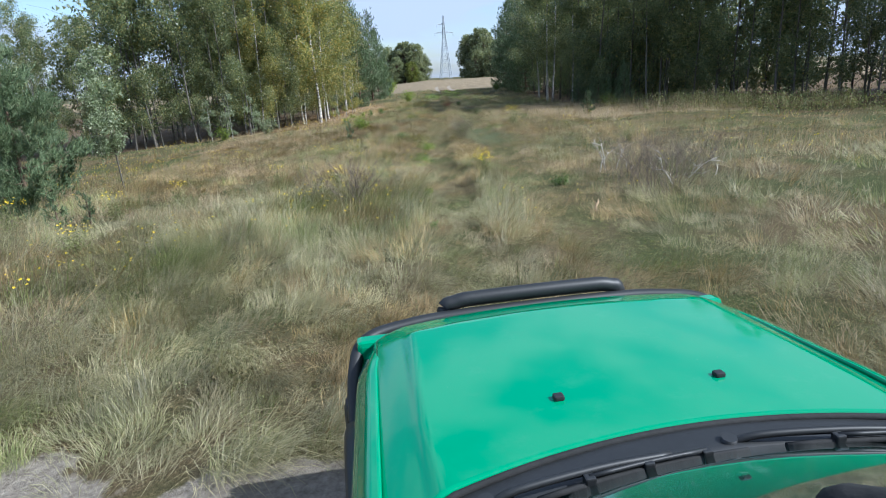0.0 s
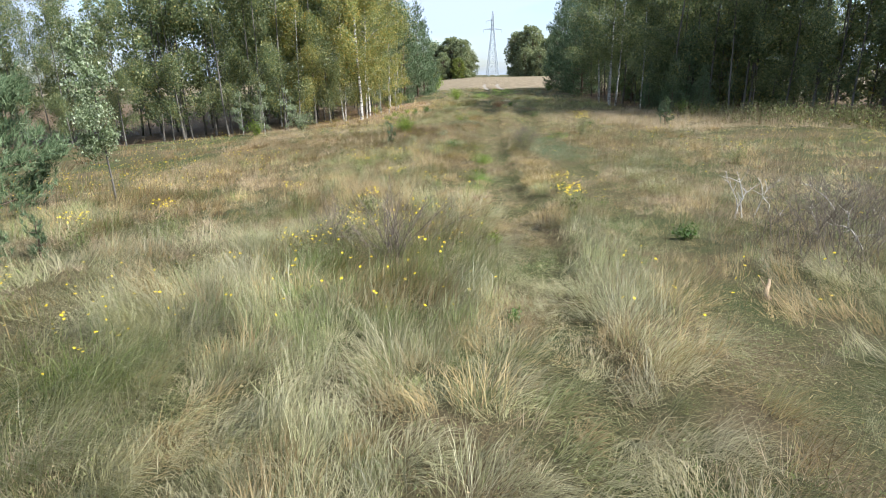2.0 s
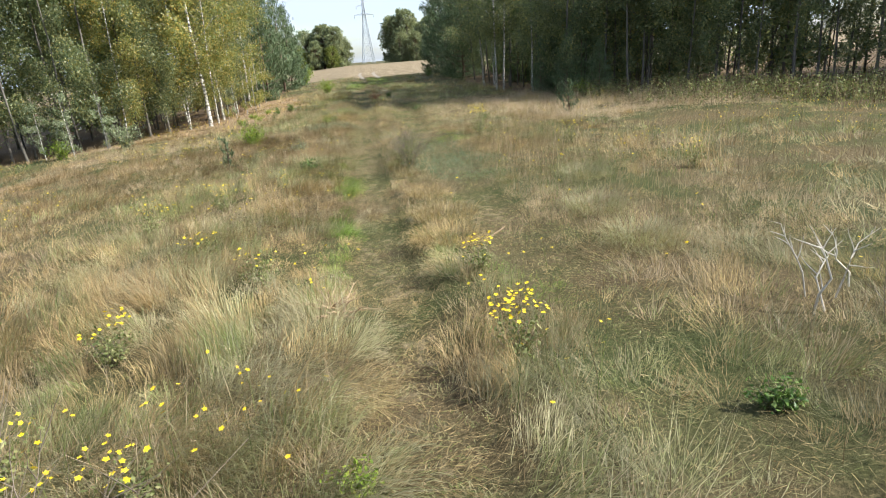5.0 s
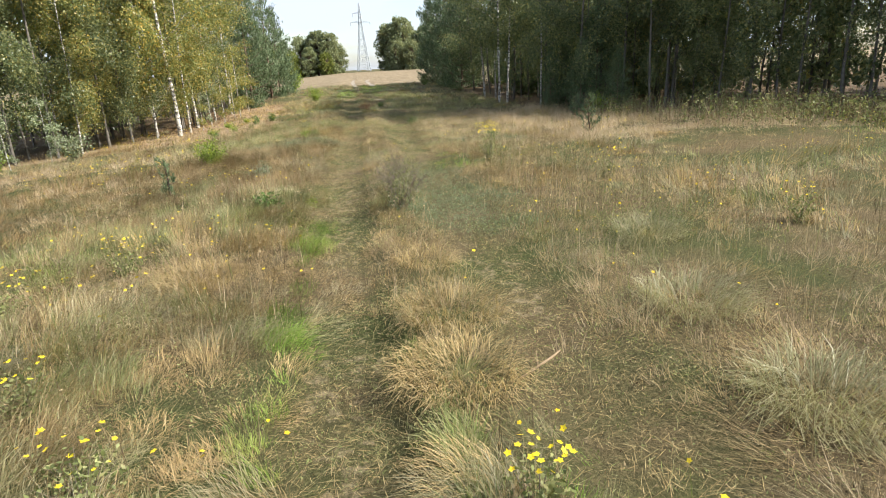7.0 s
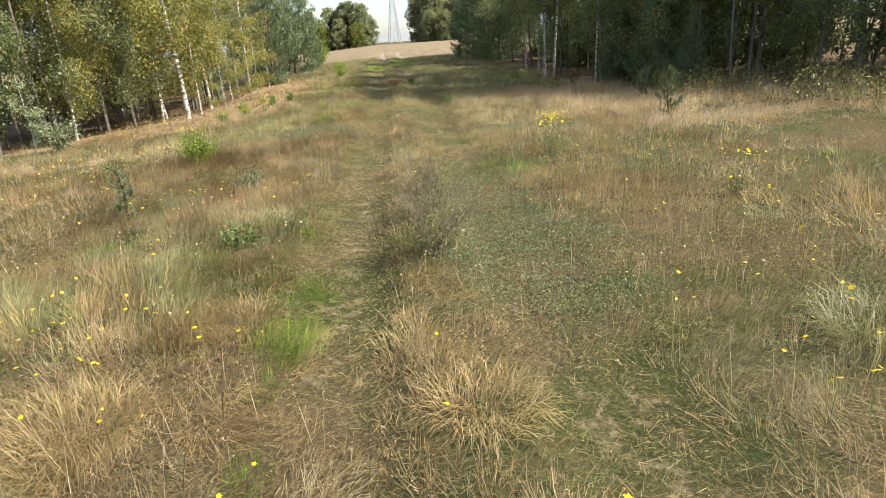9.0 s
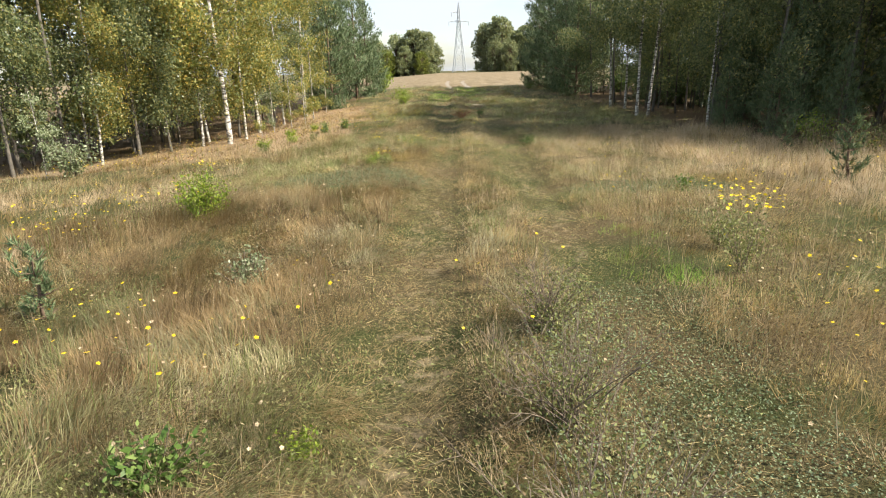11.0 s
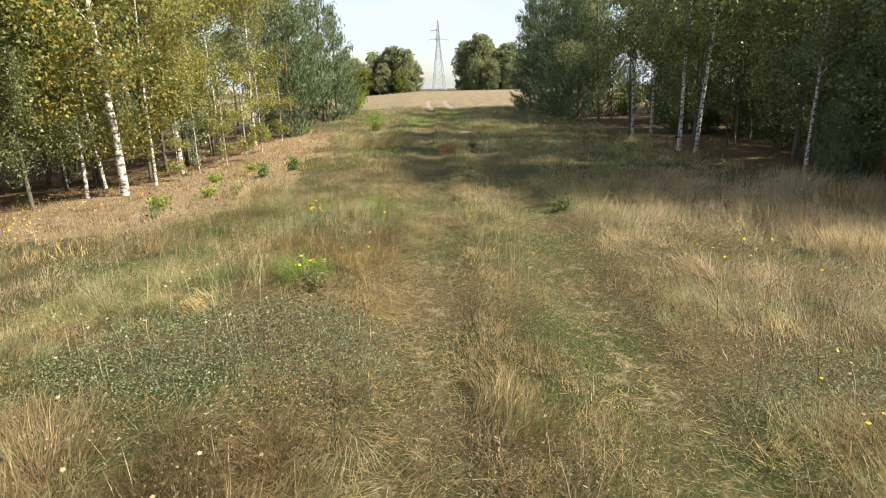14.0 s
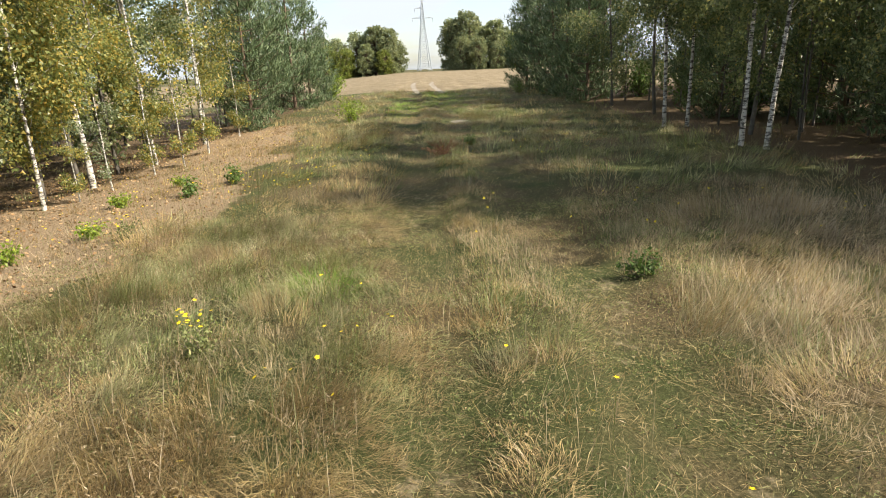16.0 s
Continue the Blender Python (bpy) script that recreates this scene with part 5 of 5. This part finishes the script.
# ---- fallen leaves ----
def fallen_leaves():
    r, x, y = sprinkle(95, 13000, -10, -2.4, 31, 54, lambda x, y: np.clip(strawy(x, y) + step(-0.5, 0.5, wooded(x, y)), 0, 1))
    m = len(x)
    c = np.stack([x, y, height(x, y) + r.uniform(0.01, 0.04, m)], 1)
    nrm = unit(np.array([0, 0, 1.0]) + r.normal(0, 0.5, (m, 3)))
    u = unit(np.cross(nrm, r.normal(0, 1, (m, 3))))
    s = r.uniform(0.012, 0.035, m)[:, None]
    q, _ = diamonds(c, u * s, np.cross(nrm, u) * s * 0.7)
    finish("fallen_leaves", [q.reshape(-1, 4, 3)], LITTER_LEAF, "brown and orange fallen leaves on the ground", "leaves")


fallen_leaves()


# ---- car ----
def car_paint():
    m, nt, b = material("green_paint", 0.20, 0.5)
    dust = noise_fac(nt, 7, 6, 0.7)
    b.inputs["Coat Weight"].default_value = 0.35
    b.inputs["Coat Roughness"].default_value = 0.02
    col = mix(nt, ramp(nt, dust, [(0.55, (0, 0, 0)), (0.85, (0.10, 0.10, 0.10))]), (0.004, 0.222, 0.098), (0.20, 0.36, 0.26))
    speck = ramp(nt, noise_fac(nt, 90, 2, 0.5), [(0.80, (0, 0, 0)), (0.82, (0.7, 0.7, 0.7))])
    nt.links.new(mix(nt, speck, col, (0.45, 0.50, 0.45)), b.inputs["Base Color"])
    rr = ramp(nt, dust, [(0.3, (0.03,) * 3), (0.8, (0.12,) * 3)])
    nt.links.new(rr, b.inputs["Roughness"])
    return m


PAINT = car_paint()
BLACK = plain("black_plastic", (0.016, 0.017, 0.018), 0.5, 0.4, grain=80, amount=0.15)
RUBBER = plain("tyre_rubber", (0.02, 0.02, 0.02), 0.85, 0.3, grain=50, amount=0.2, relief=0.004)
CHROME = plain("rim_metal", (0.55, 0.56, 0.57), 0.35, 0.5, 0.9, grain=30, amount=0.1)
LAMP = plain("lamp_glass", (0.75, 0.76, 0.76), 0.12, 0.6, grain=20, amount=0.08)
AMBER = plain("amber_lens", (0.75, 0.22, 0.02), 0.15, 0.6, grain=20, amount=0.08)
RED_LENS = plain("red_lens", (0.5, 0.02, 0.015), 0.15, 0.6, grain=20, amount=0.08)


def tinted_glass():
    m, nt, b = material("car_glass", 0.03, 0.6)
    b.inputs["Base Color"].default_value = (0.02, 0.05, 0.04, 1)
    b.inputs["Coat Weight"].default_value = 1.0
    bump(nt, b, noise_fac(nt, 30, 2), 0.02, 0.001)
    return m


GLASS = tinted_glass()


def sheet(fn, nu, nv, thick=0.02, us=(-1, 1)):
    """A curved panel with thickness from fn(u, v) -> point."""
    bm = bmesh.new()
    grid = [[bm.verts.new(fn(us[0] + (us[1] - us[0]) * i / nu, j / nv)) for j in range(nv + 1)] for i in range(nu + 1)]
    for i in range(nu):
        for j in range(nv):
            f = bm.faces.new((grid[i][j], grid[i + 1][j], grid[i + 1][j + 1], grid[i][j + 1]))
            f.smooth = True
    bm.normal_update()
    if thick:
        bmesh.ops.solidify(bm, geom=bm.faces[:], thickness=thick)
    return bm


def box(x0, x1, y0, y1, z0, z1, bevel=0.02):
    bm = bmesh.new()
    bmesh.ops.create_cube(bm, size=1, matrix=Matrix.LocRotScale(((x0 + x1) / 2, (y0 + y1) / 2, (z0 + z1) / 2), None, (x1 - x0, y1 - y0, z1 - z0)))
    if bevel:
        bmesh.ops.bevel(bm, geom=bm.edges[:], offset=bevel, segments=2, affect="EDGES", profile=0.6)
    return bm


def pipe(points, rad, sides=12):
    V, F = tubes([(np.array(points, float), np.full(len(points), rad))], sides)
    bm = bmesh.new()
    vs = [bm.verts.new(v) for v in V]
    for f in F:
        bm.faces.new([vs[i] for i in f]).smooth = True
    for ring in (vs[:sides], vs[-sides:]):
        bm.faces.new(ring)
    bmesh.ops.recalc_face_normals(bm, faces=bm.faces[:])
    return bm


def smooth_path(points, per=6):
    """A rounded path through points."""
    P = [Vector(p) for p in points]
    P = [P[0] * 2 - P[1]] + P + [P[-1] * 2 - P[-2]]
    out = []
    for i in range(1, len(P) - 2):
        for k in range(per):
            t = k / per
            a, b, c, d = P[i - 1:i + 3]
            out.append(0.5 * ((2 * b) + (c - a) * t + (2 * a - 5 * b + 4 * c - d) * t * t + (3 * b - a - 3 * c + d) * t ** 3))
    return out + [P[-2]]


def build_car():
    base = float(height(0.6, 0.4)) + 0.09
    turn = math.radians(9.1)
    car = thing("off_road_car", pose(0.735 * math.cos(turn) - 1.43 * math.sin(turn), 0.735 * math.sin(turn) + 1.43 * math.cos(turn), base, 0, 0, 9.1), "bright green off-road car with black bull bar on the sandy lane", "car")

    def bonnet_z(x, y):
        """Raised middle panel with a crease round it; facets fall away to the sides and to the nose."""
        across = max(0.0, abs(x) - 0.605 + 0.07 * max(0.0, y + 0.1))
        ahead = max(0.0, y - 0.50 + 0.10 * x * x)
        fall = min(1.5, math.hypot(across / 0.11, ahead / 0.17))
        lip = 0.006 * min(1.0, fall * 6)
        return 1.098 - 0.016 * (y + 1.43) - 0.016 * (x / 0.6) ** 2 - lip - 0.036 * fall - 0.30 * max(0.0, y - 0.55) ** 2

    def bonnet(u, v):
        x = (0.745 - 0.055 * v) * u
        rear, front = -0.31 - 0.25 * x * x, 0.74 - 0.18 * x * x - 0.03 * u ** 8
        y = rear + (front - rear) * v
        return x, y, bonnet_z(x, y) - 0.03 * float(step(0.95, 1.0, v)) - 0.006 * u ** 16

    part("bonnet", sheet(bonnet, 90, 70, 0.02), PAINT, car, "glossy green bonnet with raised centre panel and dust specks")
    for s in (-1, 1):
        def fender(u, v, s=s):
            a = (u + 1) / 2
            y = -0.62 + 1.18 * v
            inset = 0.03 * float(step(0.8, 1.0, v))
            prof = [(0.699, 0.0), (0.728, -0.006), (0.768, -0.05), (0.790, -0.16), (0.800, -0.32)]
            k = min(3, int(a * 4))
            t = a * 4 - k
            px = prof[k][0] * (1 - t) + prof[k + 1][0] * t
            pz = prof[k][1] * (1 - t) + prof[k + 1][1] * t
            return s * (px + 0.05 * (0.62 - 0.31 - y) / 1.05 - inset), y, bonnet_z(0.70, y) + 0.001 + pz
        part("fender", sheet(fender, 12, 20, 0.015 * s), PAINT, car)
        part("door", sheet(lambda u, v, s=s: (s * (0.845 - 0.02 * u * u), -1.75 + 1.12 * v, 0.78 + 0.36 * u), 8, 8, 0.05 * s), PAINT, car)
        door = car.children[-1]
        part("door_handle", box(min(s * 0.84, s * 0.88), max(s * 0.84, s * 0.88), -1.62, -1.44, 0.98, 1.02, 0.008), BLACK, door)
        part("rear_quarter", sheet(lambda u, v, s=s: (s * (0.845 - 0.02 * u * u), -3.35 + 1.59 * v, 0.78 + 0.36 * u), 8, 8, 0.05 * s), PAINT, car)
        part("side_window", sheet(lambda u, v, s=s: (s * (0.79 - 0.085 * (u + 1)), -3.2 + (1.95 + 0.0 * u) * v - 0.28 * (u + 1) / 2 * v, 1.14 + 0.25 * (u + 1)), 6, 6, 0.01 * s), GLASS, car)
        part("windscreen_pillar", pipe(smooth_path([(s * 0.74, -0.60, 1.08), (s * 0.70, -1.05, 1.40), (s * 0.64, -1.50, 1.66)]), 0.028, 8), PAINT, car)
        part("headlight", box(s * 0.60 - 0.11, s * 0.60 + 0.11, 0.66, 0.76, 0.76, 0.92, 0.03), LAMP, car)
        part("indicator", box(s * 0.69 - 0.05, s * 0.69 + 0.05, 0.58, 0.68, 0.66, 0.78, 0.02), AMBER, car)
        part("tail_lamp", box(s * 0.76 - 0.05, s * 0.76 + 0.05, -3.42, -3.34, 0.80, 1.02, 0.02), RED_LENS, car)
        mirror = part("side_mirror", box(min(s * 0.86, s * 1.02), max(s * 0.86, s * 1.02), -0.92, -0.80, 1.10, 1.26, 0.03), BLACK, car)
        part("mirror_glass", box(min(s * 0.875, s * 1.005), max(s * 0.875, s * 1.005), -0.928, -0.921, 1.115, 1.245, 0.0), CHROME, mirror)
        for y in (0.12, -2.45):
            part("wheel_arch", pipe([(s * 0.79, y + 0.47 * math.cos(a), 0.36 + 0.47 * math.sin(a)) for a in np.linspace(-0.15, math.pi + 0.15, 14)], 0.035, 8), BLACK, car)
            wheel = new("wheel")
            wheel.parent = car
            wheel.matrix_basis = pose(s * 0.70, y, 0.348) @ Matrix.Diagonal((1.1, 1.2, 1.2, 1))
            ang = np.linspace(0, 2 * np.pi, 41)
            bm = bmesh.new()
            prof = [(0.22, -0.10), (0.32, -0.115), (0.36, -0.085), (0.365, 0.0), (0.36, 0.085), (0.32, 0.115), (0.22, 0.10)]
            rings = [[bm.verts.new((w, r * math.cos(a), r * math.sin(a))) for r, w in prof] for a in ang[:-1]]
            for i in range(40):
                for k in range(6):
                    bm.faces.new((rings[i][k], rings[i][k + 1], rings[(i + 1) % 40][k + 1], rings[(i + 1) % 40][k]))
            part("tyre", bm, RUBBER, wheel)
            bm = bmesh.new()
            bmesh.ops.create_cone(bm, cap_ends=True, segments=32, radius1=0.225, radius2=0.19, depth=0.14, matrix=Matrix.Rotation(math.pi / 2 * s, 4, "Y"))
            part("rim", bm, CHROME, wheel)
    part("floor_pan", box(-0.78, 0.78, -3.35, 0.66, 0.34, 0.46, 0.03), BLACK, car)
    part("front_panel", box(-0.76, 0.76, 0.60, 0.68, 0.58, 0.97, 0.02), PAINT, car)
    part("grille", box(-0.44, 0.44, 0.67, 0.72, 0.76, 0.92, 0.015), BLACK, car)
    part("front_bumper", box(-0.84, 0.84, 0.70, 0.86, 0.46, 0.64, 0.05), BLACK, car)
    part("rear_bumper", box(-0.82, 0.82, -3.50, -3.36, 0.46, 0.64, 0.05), BLACK, car)
    part("tailgate", box(-0.78, 0.78, -3.40, -3.34, 0.55, 1.14, 0.02), PAINT, car)
    part("rear_window", sheet(lambda u, v: (0.70 * u, -3.37 + 0.16 * v, 1.15 + 0.5 * v), 4, 4, 0.01), GLASS, car)
    part("roof", sheet(lambda u, v: (0.66 * u, -3.25 + 1.73 * v, 1.70 - 0.045 * u * u - 0.04 * (2 * v - 1) ** 2), 12, 12, 0.035), PAINT, car)
    part("windscreen", sheet(lambda u, v: (u * (0.70 - 0.07 * v), -0.425 - 0.13 * u * u - 1.06 * v, 1.070 + 0.585 * v - 0.03 * u * u), 20, 10, 0.008), GLASS, car)
    # bull bar: a low hoop round the nose with a raised middle
    part("bull_bar", pipe(smooth_path([(-0.79, 0.36, 0.72), (-0.775, 0.56, 0.88), (-0.72, 0.68, 0.945), (-0.55, 0.735, 0.965), (-0.3, 0.76, 0.97), (0.3, 0.76, 0.97), (0.55, 0.735, 0.965), (0.72, 0.68, 0.945), (0.775, 0.56, 0.88), (0.79, 0.36, 0.72)]), 0.026), BLACK, car)
    part("bull_bar_hoop", pipe(smooth_path([(-0.40, 0.80, 0.62), (-0.39, 0.80, 0.96), (-0.34, 0.80, 1.012), (-0.2, 0.80, 1.022), (0.2, 0.80, 1.022), (0.34, 0.80, 1.012), (0.39, 0.80, 0.96), (0.40, 0.80, 0.62)]), 0.032), BLACK, car)
    # cowl with louvres, wipers and washers
    part("cowl_panel", sheet(lambda u, v: (0.70 * u, -0.285 - 0.1225 * u * u - 0.17 * v, 1.052 - 0.03 * u * u + 0.012 * v), 24, 3, 0.02), BLACK, car)
    part("cowl_seal", pipe([(x, -0.322 - 0.25 * x * x, bonnet_z(x, -0.32) - 0.006) for x in np.linspace(-0.69, 0.69, 25)], 0.009, 6), RUBBER, car)
    for k in range(11):
        x = -0.50 + 0.1 * k
        part("cowl_louvre", box(x - 0.043, x + 0.043, -0.385 - 0.25 * x * x, -0.378 - 0.25 * x * x, 1.062, 1.072, 0.002), BLACK, car)
    part("dashboard", box(-0.70, 0.70, -1.0, -0.62, 0.80, 1.04, 0.03), BLACK, car)
    part("bulkhead", box(-0.72, 0.72, -0.62, -0.52, 0.46, 1.0, 0.02), BLACK, car)
    for x in (-0.52, 0.07):
        z0 = 1.085
        bow = lambda q: -0.40 - 0.25 * q * q
        wiper = part("wiper", pipe(smooth_path([(x, bow(x) + 0.005, z0 - 0.015), (x + 0.07, bow(x + 0.07) - 0.012, z0 + 0.012), (x + 0.26, bow(x + 0.26) - 0.03, z0 + 0.020), (x + 0.42, bow(x + 0.42) - 0.035, z0 + 0.016)]), 0.009, 6), BLACK, car)
        part("wiper_blade", pipe([(q, bow(q) - 0.05, z0 + 0.004) for q in np.linspace(x + 0.10, x + 0.60, 9)], 0.008, 5), RUBBER, wiper)
        part("wiper_bridge", pipe([(q, bow(q) - 0.045, z0 + 0.018) for q in np.linspace(x + 0.22, x + 0.50, 6)], 0.006, 5), BLACK, wiper)
        for q in (x + 0.22, x + 0.36, x + 0.50):
            part("wiper_claw", box(q - 0.012, q + 0.012, bow(q) - 0.058, bow(q) - 0.036, z0 - 0.002, z0 + 0.022, 0.004), BLACK, wiper)
        part("wiper_pivot", pipe([(x, bow(x) + 0.005, z0 - 0.04), (x, bow(x) + 0.002, z0 + 0.005)], 0.018, 10), BLACK, wiper)
    arm = smooth_path([(-0.10, -1.56, 1.69), (-0.20, -1.38, 1.66), (-0.29, -1.20, 1.59), (-0.33, -1.09, 1.53), (-0.345, -1.05, 1.515)])
    V, F = tubes([(np.array(arm), np.interp(np.linspace(0, 1, len(arm)), [0, 0.8, 0.93, 1], [0.036, 0.034, 0.026, 0.002]))], 16)
    part("mount_arm", mesh_of("mount_arm", V, F, RUBBER, True), None, car, "black rubber-coated mounting arm on the roof edge")
    for x in (-0.235, 0.235):
        part("washer_nozzle", box(x - 0.014, x + 0.014, -0.133, -0.107, bonnet_z(x, -0.12) - 0.003, bonnet_z(x, -0.12) + 0.013, 0.005), BLACK, car)
    for s in (-1, 1):
        part("roof_rail", pipe(smooth_path([(s * 0.58, -3.1, 1.68), (s * 0.58, -3.0, 1.74), (s * 0.58, -1.75, 1.75), (s * 0.58, -1.62, 1.68)]), 0.014, 8), BLACK, car)


build_car()
